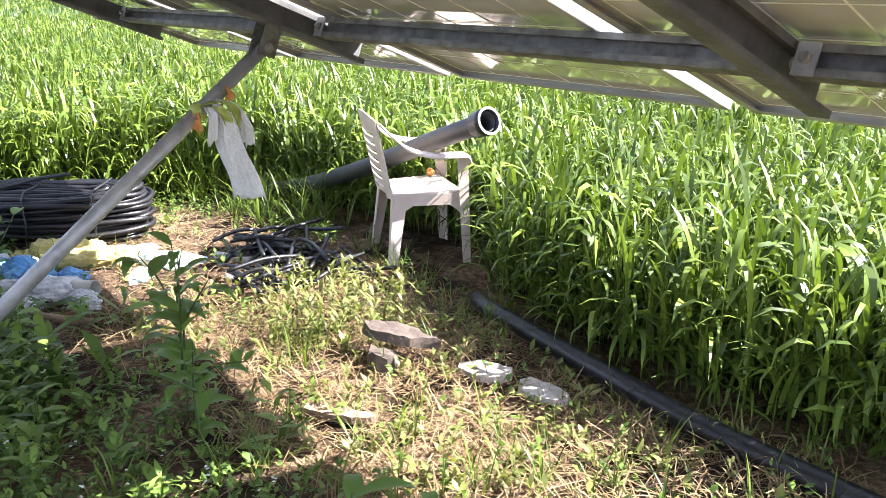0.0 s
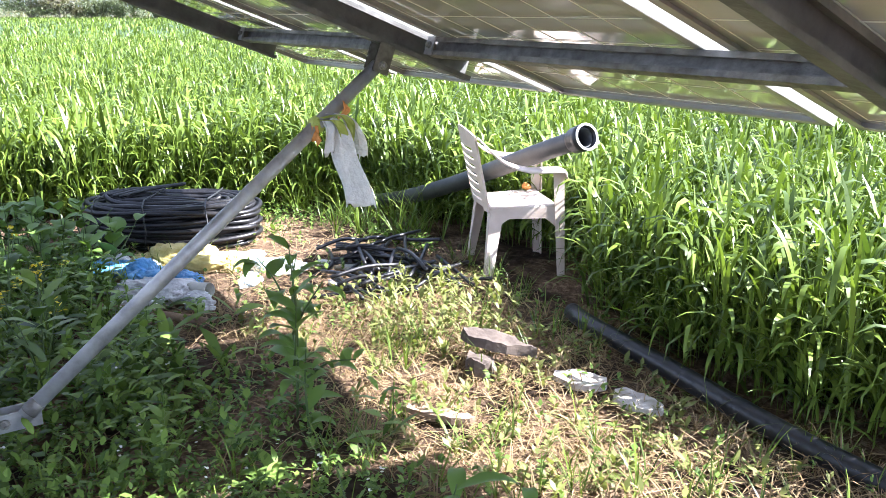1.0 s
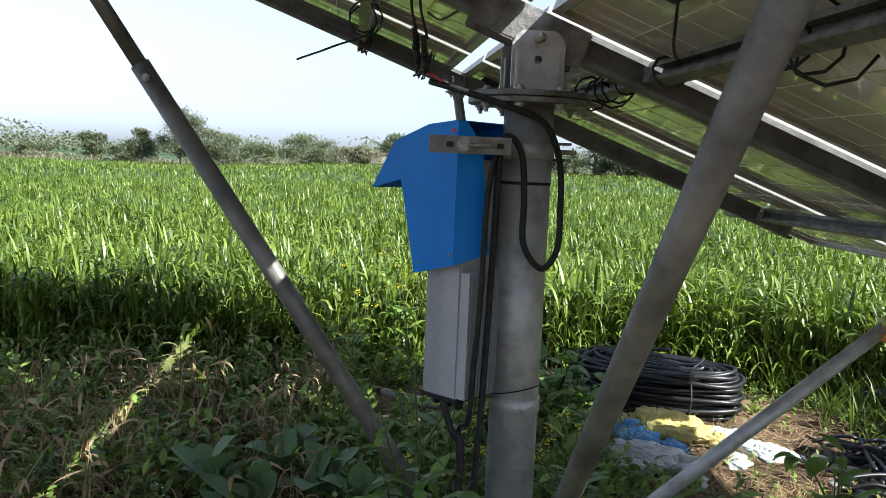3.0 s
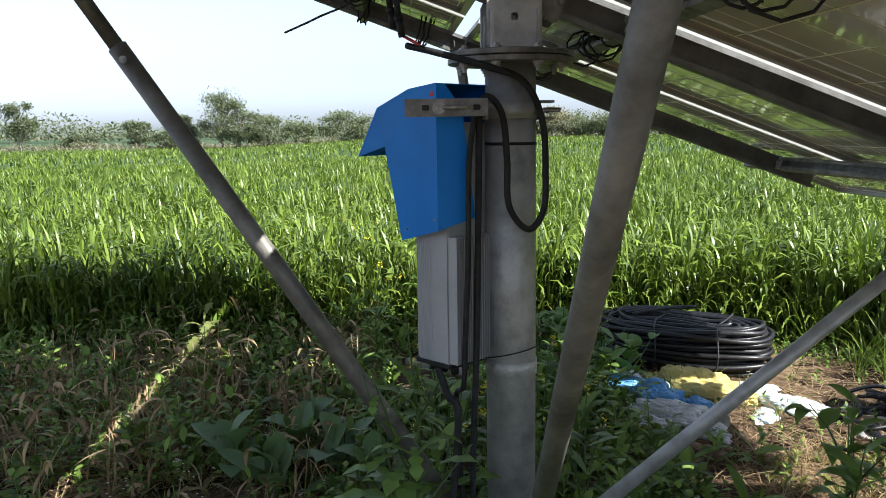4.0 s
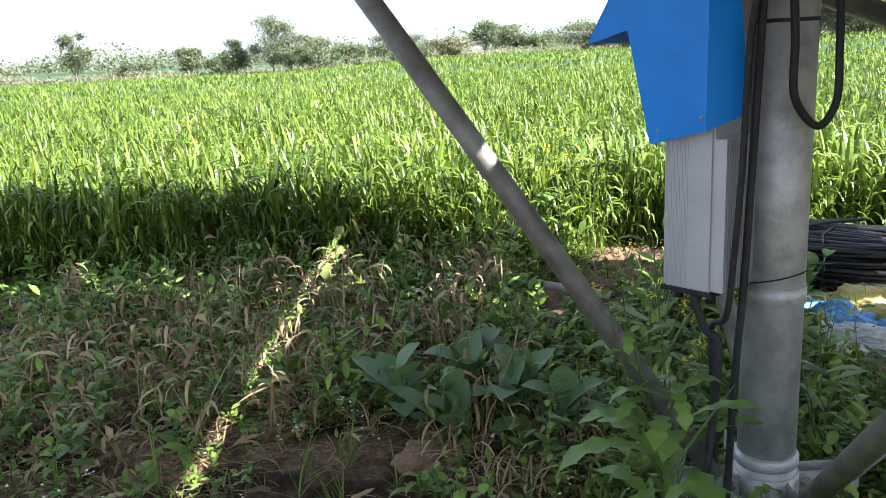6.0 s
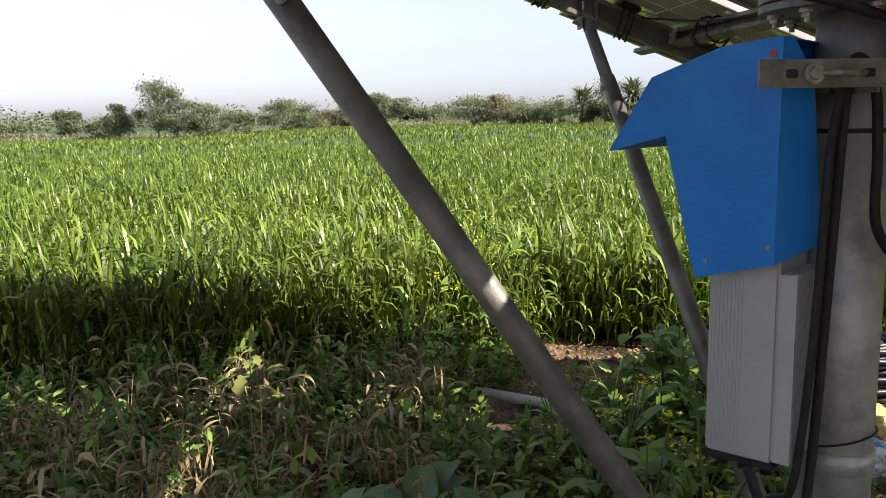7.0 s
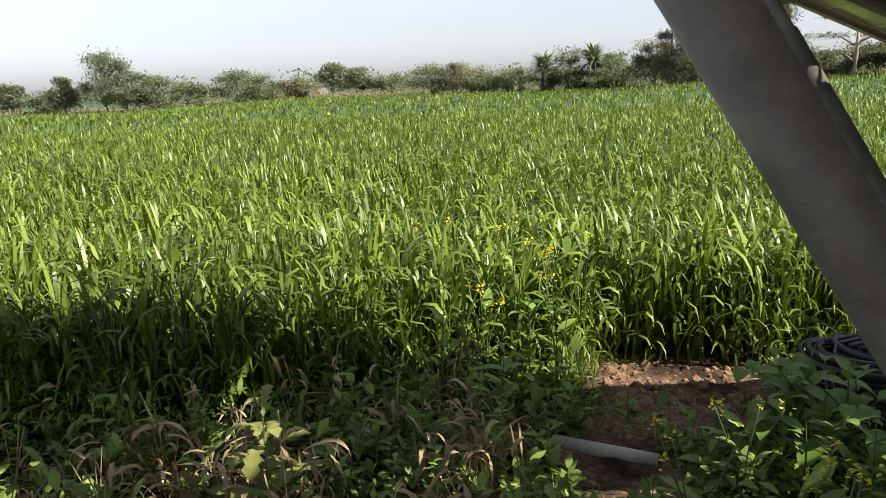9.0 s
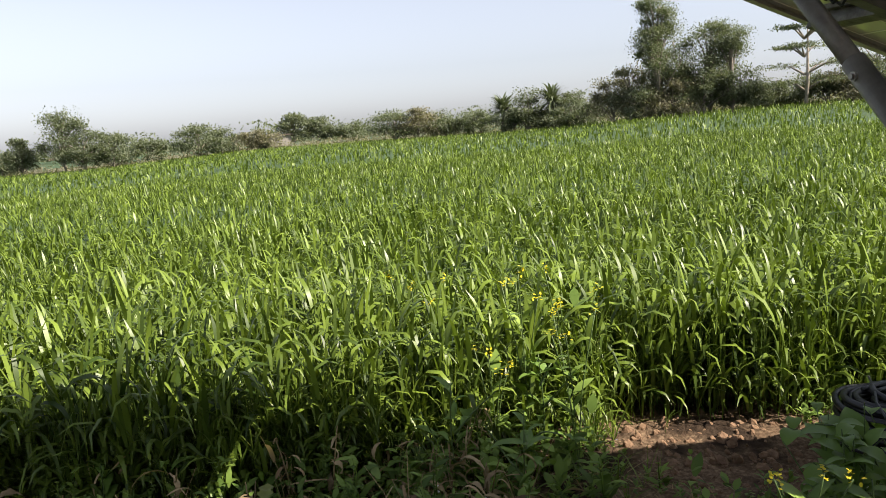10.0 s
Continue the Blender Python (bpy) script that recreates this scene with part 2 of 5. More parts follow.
def blades(base, az, length, width, lift, droop, segs=3, prof=None, fold=0.0, twist=0.0):
    """Many leaf blades as bent strips: base points, heading, length, width, first angle above level and total droop (radians)."""
    base = np.asarray(base, float)
    N = len(base)
    az, length, width, lift, droop = [np.broadcast_to(np.asarray(q, float), (N,)) for q in (az, length, width, lift, droop)]
    prof = np.interp(np.linspace(0, 1, segs + 1), np.linspace(0, 1, len(prof)), prof) if prof is not None else np.array([0.7] + [1.0] * (segs - 1) + [0.06])
    h = np.stack([np.cos(az), np.sin(az), np.zeros(N)], 1)
    s = np.stack([-np.sin(az), np.cos(az), np.zeros(N)], 1)
    p = base.copy()
    V = []
    for k in range(segs + 1):
        ang = lift - droop * (k / segs) ** 1.5
        tw = twist * k / segs
        side = s * np.cos(tw)[:, None] + np.array([0, 0, 1.0]) * np.sin(tw)[:, None] if np.ndim(tw) else s
        w = (width * prof[k] / 2)[:, None]
        V += [p - side * w, p + side * w]
        step = (length / segs)[:, None]
        p = p + step * (h * np.cos(ang)[:, None] + np.array([0, 0, 1.0]) * np.sin(ang)[:, None])
    V = np.stack(V, 1)
    F = np.array([[2 * k, 2 * k + 1, 2 * k + 3, 2 * k + 2] for k in range(segs)])
    F = (np.arange(N)[:, None, None] * (2 * segs + 2) + F[None]).reshape(-1, 4)
    return V.reshape(-1, 3), F


def gather(chunks):
    V, F, o = [], [], 0
    for v, f in chunks:
        V.append(v)
        F.append(f + o)
        o += len(v)
    return np.concatenate(V), np.concatenate(F)


def stuff(name, chunks, material, label, category):
    me = mesh_from(name, *gather(chunks))
    ob = link(name, me, material)
    return tagged(ob, label, category, kind="stuff")


rng = np.random.default_rng(7)
U = rng.uniform


def ground_z(x, y):
    """Height of the earth."""
    x, y = np.asarray(x, float), np.asarray(y, float)
    near = np.exp(-((x + 0.5) ** 2 + y ** 2) / 40.0)
    bearing = np.degrees(np.arctan2(y + 0.8, np.maximum(1.0 - x, 0.01)))
    k = np.clip((bearing - 14) / 20, 0, 1)
    rise = 0.85 * k * k * (3 - 2 * k) * np.clip((np.hypot(x - 1, y + 0.8) - 18) / 55, 0, 1) * (x < 1)
    k = np.clip((2 - bearing) / 14, 0, 1)
    fall = 0.9 * k * k * (3 - 2 * k) * np.clip((np.hypot(x - 1, y + 0.8) - 18) / 80, 0, 1) * (x < 1)
    return rise - fall + near * (0.018 * np.sin(1.7 * x + 0.6) * np.cos(1.3 * y) + 0.012 * np.sin(4.1 * x - 2.3 * y) + 0.006 * np.sin(9.7 * x + 7.1 * y))


# edge of the crop on the far side of the clearing, x by y
EDGE_Y = [-40, -6, -3, -1.9, -1, 0.15, 0.5, 1.1, 1.6, 2.3, 3.1]
EDGE_X = [-4.2, -3.8, -3.48, -3.46, -3.50, -3.66, -3.78, -3.45, -3.5, -3.25, -2.75]


FRONT_X = [-40, -2.6, -2.1, -1.6, -0.55, -0.35, -0.1, 0.66, 1.4, 2.0, 40]
FRONT_Y = [2.95, 3.12, 3.22, 3.36, 3.36, 3.15, 2.90, 2.72, 2.62, 2.60, 2.6]


def dist_edge(x, y):
    """Distance behind the edge of the crop; below zero on the clearing."""
    dx = np.interp(y, EDGE_Y, EDGE_X) - x
    dy = y - np.interp(x, FRONT_X, FRONT_Y) - 0.05 * np.sin(5 * x)
    both = (dx > 0) & (dy > 0)
    return np.where(both, np.hypot(dx, dy), np.maximum(dx, dy))


def in_crop(x, y):
    return dist_edge(x, y) > 0

# ---- ground ----
def build_ground():
    ax = np.concatenate([-np.geomspace(900, 7.2, 26), np.arange(-7, 5.01, 0.07), np.geomspace(5.2, 900, 26)])
    ay = np.concatenate([-np.geomspace(900, 5.2, 26), np.arange(-5, 5.01, 0.07), np.geomspace(5.2, 900, 26)])
    X, Y = np.meshgrid(ax, ay, indexing="ij")
    Z = ground_z(X, Y)
    near = (np.abs(X) < 7) & (np.abs(Y) < 5)
    Z = Z + np.where(near, rng.normal(0, 0.006, X.shape), 0)
    v = np.stack([X.ravel(), Y.ravel(), Z.ravel()], 1)
    nx, ny = X.shape
    i, j = np.meshgrid(np.arange(nx - 1), np.arange(ny - 1), indexing="ij")
    q = (i * ny + j).ravel()
    f = np.stack([q, q + ny, q + ny + 1, q + 1], 1)
    m = bpy.data.materials.new("soil_and_litter")
    m.use_nodes = True
    n, l = m.node_tree.nodes, m.node_tree.links
    p = n["Principled BSDF"]
    p.inputs["Roughness"].default_value = 0.95
    p.inputs["Specular IOR Level"].default_value = 0.06
    co = n.new("ShaderNodeTexCoord")

    def nz(scale, detail=6):
        t = n.new("ShaderNodeTexNoise")
        t.inputs["Scale"].default_value, t.inputs["Detail"].default_value, t.inputs["Roughness"].default_value = scale, detail, 0.65
        l.new(co.outputs["Object"], t.inputs["Vector"])
        return t

    def ramp(src, *stops):
        r = n.new("ShaderNodeValToRGB")
        r.color_ramp.elements[0].position, r.color_ramp.elements[0].color = stops[0][0], (*stops[0][1], 1)
        r.color_ramp.elements[1].position, r.color_ramp.elements[1].color = stops[-1][0], (*stops[-1][1], 1)
        for s in stops[1:-1]:
            r.color_ramp.elements.new(s[0]).color = (*s[1], 1)
        l.new(src.outputs["Fac"], r.inputs["Fac"])
        return r

    fine = ramp(nz(38, 8), (0.3, (0.085, 0.055, 0.035)), (0.5, (0.19, 0.125, 0.08)), (0.68, (0.36, 0.26, 0.165)))
    soil = ramp(nz(16, 8), (0.3, (0.016, 0.011, 0.008)), (0.7, (0.062, 0.043, 0.030)))
    mask = ramp(nz(1.6, 4), (0.42, (0, 0, 0)), (0.58, (1, 1, 1)))
    mx = n.new("ShaderNodeMix")
    mx.data_type = "RGBA"
    l.new(mask.outputs["Color"], mx.inputs[0])
    l.new(soil.outputs["Color"], mx.inputs[6])
    l.new(fine.outputs["Color"], mx.inputs[7])
    l.new(mx.outputs[2], p.inputs["Base Color"])
    bp = n.new("ShaderNodeBump")
    bp.inputs["Strength"].default_value, bp.inputs["Distance"].default_value = 0.9, 0.03
    l.new(nz(26, 8).outputs["Fac"], bp.inputs["Height"])
    l.new(bp.outputs["Normal"], p.inputs["Normal"])
    ob = link("ground", mesh_from("ground", v, f), m)
    tagged(ob, "brown earth with dry straw litter under the panels", "ground", kind="structure")


build_ground()

# ---- solar array ----
SLOPE = math.atan(0.378)
ARRAY = pose(0, 0, 2.10, -math.degrees(SLOPE))   # x along the row, y down the slope
RAFTER_H = 0.098


def c_channel(length, h, w, t, axis="y"):
    """A lipped C section along y from 0 to length, web at x=0, flanges to +x, top at z=0."""
    k = 0.018
    prof = [(0, 0), (w, 0), (w, -k), (w - t, -k), (w - t, -t), (t, -t), (t, -h + t), (w - t, -h + t), (w - t, -h + k), (w, -h + k), (w, -h), (0, -h)]
    bm = bmesh.new()
    a = [bm.verts.new((x, 0, z)) for x, z in prof]
    b = [bm.verts.new((x, length, z)) for x, z in prof]
    for q in range(12):
        bm.faces.new((a[q], a[(q + 1) % 12], b[(q + 1) % 12], b[q]))
    bm.faces.new(a)
    bm.faces.new(b[::-1])
    if axis == "x":
        bm.transform(pose(0, 0, 0, 0, 0, -90))
    return bm


Y_END, Y_TOP = 2.16, -2.35
for x0 in (-1.905, 0.012, 1.845):
    r = root("rafter", ARRAY @ pose(x0, Y_TOP, -0.002), "dull dark steel channel rafter under the solar panels", "rafter", "rafters of the array")
    part("channel", c_channel(Y_END - Y_TOP, RAFTER_H, 0.05, 0.004), RAFTER, r)
    for yb in (0.47, 1.80, 2.77, 4.27):
        part("bolt", bolt_bm((0.05, yb, -0.045), (1, 0, 0), 0.009, 0.014), BOLT, r)

PURLINS = [1.955, 0.45, -0.52, -1.85]
SPANS = [(-2.28, -1.912), (-1.848, 0.008), (0.070, 1.838), (1.902, 2.62)]
for y0 in PURLINS:
    for a, b in SPANS:
        bm = c_channel(b - a, 0.07, 0.045, 0.003, "x")
        h = root("purlin", ARRAY @ pose(a, y0, -0.004), "galvanised steel purlin bolted between the rafters", "purlin", "purlins of the array")
        part("channel", bm, GALV_OLD, h)
        if b - a > 0.5:
            for xe, s in ((0.0, 1), (b - a, -1)):
                cl = box((min(xe, xe + s * 0.05), -0.052, -0.072), (max(xe, xe + s * 0.05), -0.046, 0.0), 0.001)
                part("cleat", cl, GALV, h)
                part("bolt", bolt_bm((xe + s * 0.025, -0.052, -0.035), (0, -1, 0), 0.009, 0.016), BOLT, h)

GAPS = [-2.50, -1.25, 0.055, 1.40, 2.70]
ROWS_Y = [(0.035, 2.64), (-2.68, -0.035)]
GW = 0.040


def panel(x0, x1, y0, y1):
    h = root("solar_panel", ARRAY @ pose((x0 + x1) / 2, (y0 + y1) / 2, 0), "framed solar panel seen from its dark glossy underside", "solar panel", "panels of the array")
    a, b = (x1 - x0) / 2, (y1 - y0) / 2
    part("laminate", box((-a + 0.004, -b + 0.004, 0.022), (a - 0.004, b - 0.004, 0.029)), GLASS, h)
    for name, lo, hi in (("side_rail", (-a, -b, 0), (-a + 0.003, b, 0.036)), ("side_rail", (a - 0.003, -b, 0), (a, b, 0.036)),
                         ("end_rail", (-a + 0.003, -b, 0), (a - 0.003, -b + 0.003, 0.036)), ("end_rail", (-a + 0.003, b - 0.003, 0), (a - 0.003, b, 0.036))):
        bm = box(lo, hi)
        lip_lo, lip_hi = list(lo), list(hi)
        if name == "side_rail":
            s = 0.030 if lo[0] < 0 else -0.030
            lip_lo[0], lip_hi[0] = min(lo[0], lo[0] + s), max(hi[0], hi[0] + s)
        else:
            s = 0.028 if lo[1] < 0 else -0.028
            lip_lo[1], lip_hi[1] = min(lo[1], lo[1] + s), max(hi[1], hi[1] + s)
        lip_lo[2], lip_hi[2] = -0.0006, 0.002
        box(lip_lo, lip_hi, 0, bm)
        part(name, bm, FRAME, h)
    for i in range(0, 7):
        x = -a + 0.045 + i * (2 * a - 0.09) / 6
        part("cell_line", box((x - 0.0025, -b + 0.05, 0.0205), (x + 0.0025, b - 0.05, 0.0216)), LINE, h)
    for j in range(0, 13):
        y = -b + 0.05 + j * (2 * b - 0.10) / 12
        part("cell_line", box((-a + 0.045, y - 0.0025, 0.0195), (a - 0.045, y + 0.0025, 0.0204)), LINE, h)
    part("junction_box", box((-0.06, -b + 0.10, -0.004), (0.06, -b + 0.19, 0.019), 0.004), BLACK, h, "black plastic junction box")
    return h


for (y0, y1) in ROWS_Y:
    for xa, xb in zip(GAPS, GAPS[1:]):
        panel(xa + GW, xb - GW, y0, y1)

# ---- mast ----
R = 0.082
mast = root("mast", pose(0, 0, 0), "thick galvanised steel mast with flange and strut collar, standing in earth", "mast")
part("lower_tube", tube([(0, 0, -0.3), (0, 0, 0.30)], R + 0.004, 40), GALV, mast, smooth=True)
part("tube", tube([(0, 0, 0.30), (0, 0, 1.80)], R, 40), GALV, mast, smooth=True)
part("weld_ring", tube([(0, 0, 0.285), (0, 0, 0.292), (0, 0, 0.318), (0, 0, 0.326)], [R + 0.004, R + 0.009, R + 0.009, R], 40), GALV, mast, smooth=True)
part("strap_ring", tube([(0, 0, 0.785), (0, 0, 0.787), (0, 0, 0.835), (0, 0, 0.837)], [R, R + 0.005, R + 0.005, R], 40), GALV, mast, smooth=True)
for a in (35, 125, 215, 305):
    bm = bmesh.new()
    w = [bm.verts.new(v) for v in ((R, -0.005, 0.0), (R + 0.10, -0.005, -0.02), (R, -0.005, 0.19), (R, 0.005, 0.0), (R + 0.10, 0.005, -0.02), (R, 0.005, 0.19))]
    for q in ((0, 1, 2), (5, 4, 3), (0, 3, 4, 1), (1, 4, 5, 2), (2, 5, 3, 0)):
        bm.faces.new([w[k] for k in q])
    bm.transform(pose(0, 0, 0, 0, 0, a))
    part("gusset", bm, GALV, mast)
fl = part("flange", tube([(0, 0, 1.800), (0, 0, 1.802), (0, 0, 1.816), (0, 0, 1.818)], [0.198, 0.201, 0.201, 0.198], 48), GALV_OLD, mast)
part("flange", tube([(0, 0, 1.820), (0, 0, 1.822), (0, 0, 1.836), (0, 0, 1.838)], [0.198, 0.201, 0.201, 0.198], 48), GALV_OLD, mast)
for k in range(8):
    a = math.radians(22 + 45 * k)
    q = (0.165 * math.cos(a), 0.165 * math.sin(a))
    part("bolt_head", bolt_bm((*q, 1.838), (0, 0, 1), 0.011, 0.016), BOLT, mast)
    part("flange_nut", bolt_bm((*q, 1.800), (0, 0, -1), 0.012, 0.018, 0.010), BOLT, mast)


def plate_with_hole(w, h, t, hole, hz, sides=20):
    """An upright plate in the yz plane, h high from z=0, with cut upper corners and a round hole."""
    outer = [(-w / 2, 0), (w / 2, 0), (w / 2, h * 0.86), (w * 0.32, h), (-w * 0.32, h), (-w / 2, h * 0.86)]
    bm = bmesh.new()
    per = []
    for k in range(6):
        a, b = Vector(outer[k]), Vector(outer[(k + 1) % 6])
        per.append((a, b))
    n = 24
    ring_o, ring_i = [], []
    for k in range(n):
        ang = 2 * math.pi * k / n
        d = Vector((math.cos(ang), math.sin(ang)))
        best = 9
        for a, b in per:
            e = b - a
            den = d.x * e.y - d.y * e.x
            if abs(den) > 1e-9:
                o = a - Vector((0, hz))
                s = (o.x * e.y - o.y * e.x) / den
                u = (o.x * d.y - o.y * d.x) / den
                if s > 0 and -1e-6 <= u <= 1 + 1e-6:
                    best = min(best, s)
        ring_o.append(Vector((0, hz)) + d * best)
        ring_i.append(Vector((0, hz)) + d * hole)
    V = [[bm.verts.new((x, p.x, p.y)) for p in ring] for x in (-t / 2, t / 2) for ring in (ring_o, ring_i)]
    for k in range(n):
        j = (k + 1) % n
        bm.faces.new((V[0][k], V[0][j], V[1][j], V[1][k]))
        bm.faces.new((V[2][k], V[2][j], V[3][j], V[3][k]))
        bm.faces.new((V[0][k], V[0][j], V[2][j], V[2][k]))
        bm.faces.new((V[1][k], V[1][j], V[3][j], V[3][k]))
    return bm


for x in (-0.095, 0.090):
    bm = plate_with_hole(0.17, 0.19, 0.010, 0.013, 0.10)
    bm.transform(pose(x, 0, 1.838))
    part("clevis_plate", bm, GALV, mast)
    for s in (-1, 1):
        part("stiffener", box((x + 0.005, s * 0.072 - 0.004, 1.839), (x + 0.035, s * 0.072 + 0.004, 1.96), 0.001), GALV, mast)
part("pivot_pin", tube([(-0.12, 0.0, 2.005), (0.118, 0.0, 2.005)], 0.016, 16), BOLT, mast, smooth=True)
for x in (-0.045, 0.075):
    bm = box((x - 0.004, -0.19, -0.125), (x + 0.004, 0.19, -0.004), 0.006)
    o = part("saddle_plate", bm, GALV_OLD, mast)
    o.matrix_local = ARRAY


def strut(a, b, r, tele=None, r2=0.0, material=GALV_SHADED):
    """A tube between two points; beyond tele of its length a thinner tube slides out of it."""
    a, b = Vector(a), Vector(b)
    h = root("strut", pose(*a), "galvanised steel tube strut from the mast collar to a rafter", "strut", "struts of the mast")
    d = b - a
    e = d * (tele or 1.0)
    part("tube", pipe_bm([Vector(), e], r, 0.004, 24) if tele else tube([Vector(), e], r, 24), material, h, smooth=True)
    u0 = d.normalized()
    part("end_sleeve", tube([u0 * 0.012, u0 * 0.015, u0 * 0.055, u0 * 0.058], [r, r + 0.0025, r + 0.0025, r], 24), GALV_OLD, h, smooth=True)
    if tele:
        part("inner_tube", tube([e * 0.97, d], r2, 20), GALV_SHADED, h, smooth=True)
        u = d.normalized()
        s = u.cross(Vector((0, 0, 1))).normalized()
        if s.x < 0:
            s = -s
        part("pin_bolt", bolt_bm(e - u * 0.05 + s * (r - 0.002), s, 0.008, 0.014), BOLT, h)
        # A flat black disc stands in for the dark inside of the hole.
        part("pin_hole_dark", tube([d * (tele + 0.12) + s * (r2 - 0.004), d * (tele + 0.12) + s * (r2 + 0.0008)], 0.009, 12), BLACK, h)
    return h


S1 = strut((0.04, 0.215, 0.245), (0.04, 1.565, 1.318), 0.0255, material=GALV)
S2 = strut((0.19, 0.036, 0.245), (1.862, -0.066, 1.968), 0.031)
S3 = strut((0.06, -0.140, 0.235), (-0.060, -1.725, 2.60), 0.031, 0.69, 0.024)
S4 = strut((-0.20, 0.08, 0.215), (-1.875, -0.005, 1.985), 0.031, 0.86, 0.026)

# collar of four folded arms round the mast, with bolts
for k, ang in enumerate((90, 0, 270, 180)):
    for s in (-1, 1):
        bm = box((R - 0.01, s * 0.030 - 0.003, -0.032), (R + 0.185, s * 0.030 + 0.003, 0.032), 0.002)
        bm.transform(pose(0, 0, 0.228, 0, 0, ang))
        part("collar_arm", bm, GALV, mast)
    for dist in (0.11, 0.155):
        for s in (-1, 1):
            bm = bolt_bm((dist, s * 0.033, 0), (0, s, 0), 0.011, 0.016, 0.018)
            bm.transform(pose(0, 0, 0.228, 0, 0, ang))
            part("collar_bolt", bm, BOLT, mast)
part("collar", tube([(0, 0, 0.192), (0, 0, 0.194), (0, 0, 0.262), (0, 0, 0.264)], [R + 0.004, R + 0.012, R + 0.012, R + 0.004], 40), GALV, mast, smooth=True)

# clevis brackets at the strut heads
for (x, y, z, yaw) in ((0.04, 1.565, 1.318, 0), (1.862, -0.066, 1.968, 90), (-0.060, -1.725, 2.60, 0), (-1.875, -0.005, 1.985, 90)):
    h = root("strut_bracket", pose(x, y, z, 0, 0, yaw), "galvanised clevis bracket bolted under a rafter", "bracket", "brackets of the struts")
    top = 0.085
    for s in (-1, 1):
        o = part("cheek", box((s * 0.032 - 0.003, -0.036, -0.030), (s * 0.032 + 0.003, 0.036, top), 0.003), GALV_OLD, h)
        o.matrix_local = pose(0, 0, 0, -20 if yaw == 0 else 0)
    part("bolt", bolt_bm((0.035, 0, 0), (1, 0, 0), 0.011, 0.018, 0.012), BOLT, h)
    part("bolt", bolt_bm((-0.035, 0, 0), (-1, 0, 0), 0.011, 0.018, 0.012), BOLT, h)

# ---- controller and blue hood on the mast ----
E1, E2 = Vector((-0.75, -0.66, 0)).normalized(), Vector((0.66, -0.75, 0)).normalized()
CF = Matrix(((E1.x, E2.x, 0, 0.139), (E1.y, E2.y, 0, -0.249), (0, 0, 1, 0), (0, 0, 0, 1)))


def sheet(poly, t, axis=1):
    """A flat sheet from a polygon in the local xz plane, t thick."""
    bm = bmesh.new()
    f = bm.faces.new([bm.verts.new((p[0], 0, p[1])) for p in poly])
    r = bmesh.ops.extrude_face_region(bm, geom=[f])
    bmesh.ops.translate(bm, vec=(0, -t, 0), verts=[v for v in r["geom"] if isinstance(v, bmesh.types.BMVert)])
    return bm


hood = root("controller_hood", CF, "bright blue sheet metal rain hood over the pump controller", "hood")
PROFILE = [(0.0, 1.285), (0.165, 1.243), (0.240, 1.545), (0.372, 1.512), (0.272, 1.668), (0.120, 1.722), (0.0, 1.735)]
HW = 0.27
part("side_panel", sheet(PROFILE, 0.003), BLUE, hood)
bm = sheet(PROFILE, 0.003)
bm.transform(pose(0, -HW, 0))
part("side_panel", bm, BLUE, hood)
for a, b in ((3, 4), (4, 5), (5, 6)):
    p, q = PROFILE[a], PROFILE[b]
    bm = bmesh.new()
    d = Vector((q[0] - p[0], 0, q[1] - p[1]))
    nrm = Vector((d.z, 0, -d.x)).normalized() * -0.003
    if nrm.z < 0:
        nrm = -nrm
    c = [Vector((p[0], 0.001, p[1])), Vector((q[0], 0.001, q[1])), Vector((q[0], -HW - 0.004, q[1])), Vector((p[0], -HW - 0.004, p[1]))]
    lo = [bm.verts.new(v) for v in c]
    hi = [bm.verts.new(v + nrm) for v in c]
    bm.faces.new(lo)
    bm.faces.new(hi[::-1])
    for k in range(4):
        bm.faces.new((lo[k], lo[(k + 1) % 4], hi[(k + 1) % 4], hi[k]))
    part("roof_panel", bm, BLUE, hood)
# folded return towards the mast
bm = sheet([(0, 1.285), (0.125, 1.322), (0.085, 1.66), (0.03, 1.733), (0, 1.735)], 0.003)
bm.transform(pose(0, 0, 0, 0, 0, -116))
part("return_flange", bm, BLUE, hood)
part("sticker", box((0.010, 0.0005, 1.698), (0.022, 0.0018, 1.712)), REDM, hood, "small red sticker")
for p in ((0.02, 1.30), (0.150, 1.262)):
    bm = bolt_bm((p[0] - 0.01, 0.001, p[1] + 0.02), (0, 1, 0), 0.003, 0.005)
    part("screw", bm, BOLT, hood)

ctrl = root("pump_controller", CF, "pale grey pump controller with ribbed cooling fins behind the mast", "controller")
part("body", box((0.0, -0.235, 0.845), (0.150, -0.045, 1.62), 0.006), BOXM, ctrl)
for k in range(16):
    y = -0.05 - k * 0.0115
    part("fin", box((-0.035, y - 0.0018, 0.85), (0.0, y + 0.0018, 1.26)), BOXM, ctrl)
for k in range(9):
    x = 0.075 + k * 0.0082
    part("rib", box((x, -0.0455, 0.855), (x + 0.0025, -0.0435, 1.30)), BOXM, ctrl)
part("base_plate", box((-0.005, -0.238, 0.832), (0.154, -0.042, 0.845), 0.002), BLACK, ctrl)
for k in range(3):
    part("cable_gland", tube([(0.03 + 0.05 * k, -0.10, 0.80), (0.03 + 0.05 * k, -0.10, 0.834)], 0.014, 12), BLACK, ctrl, smooth=True)

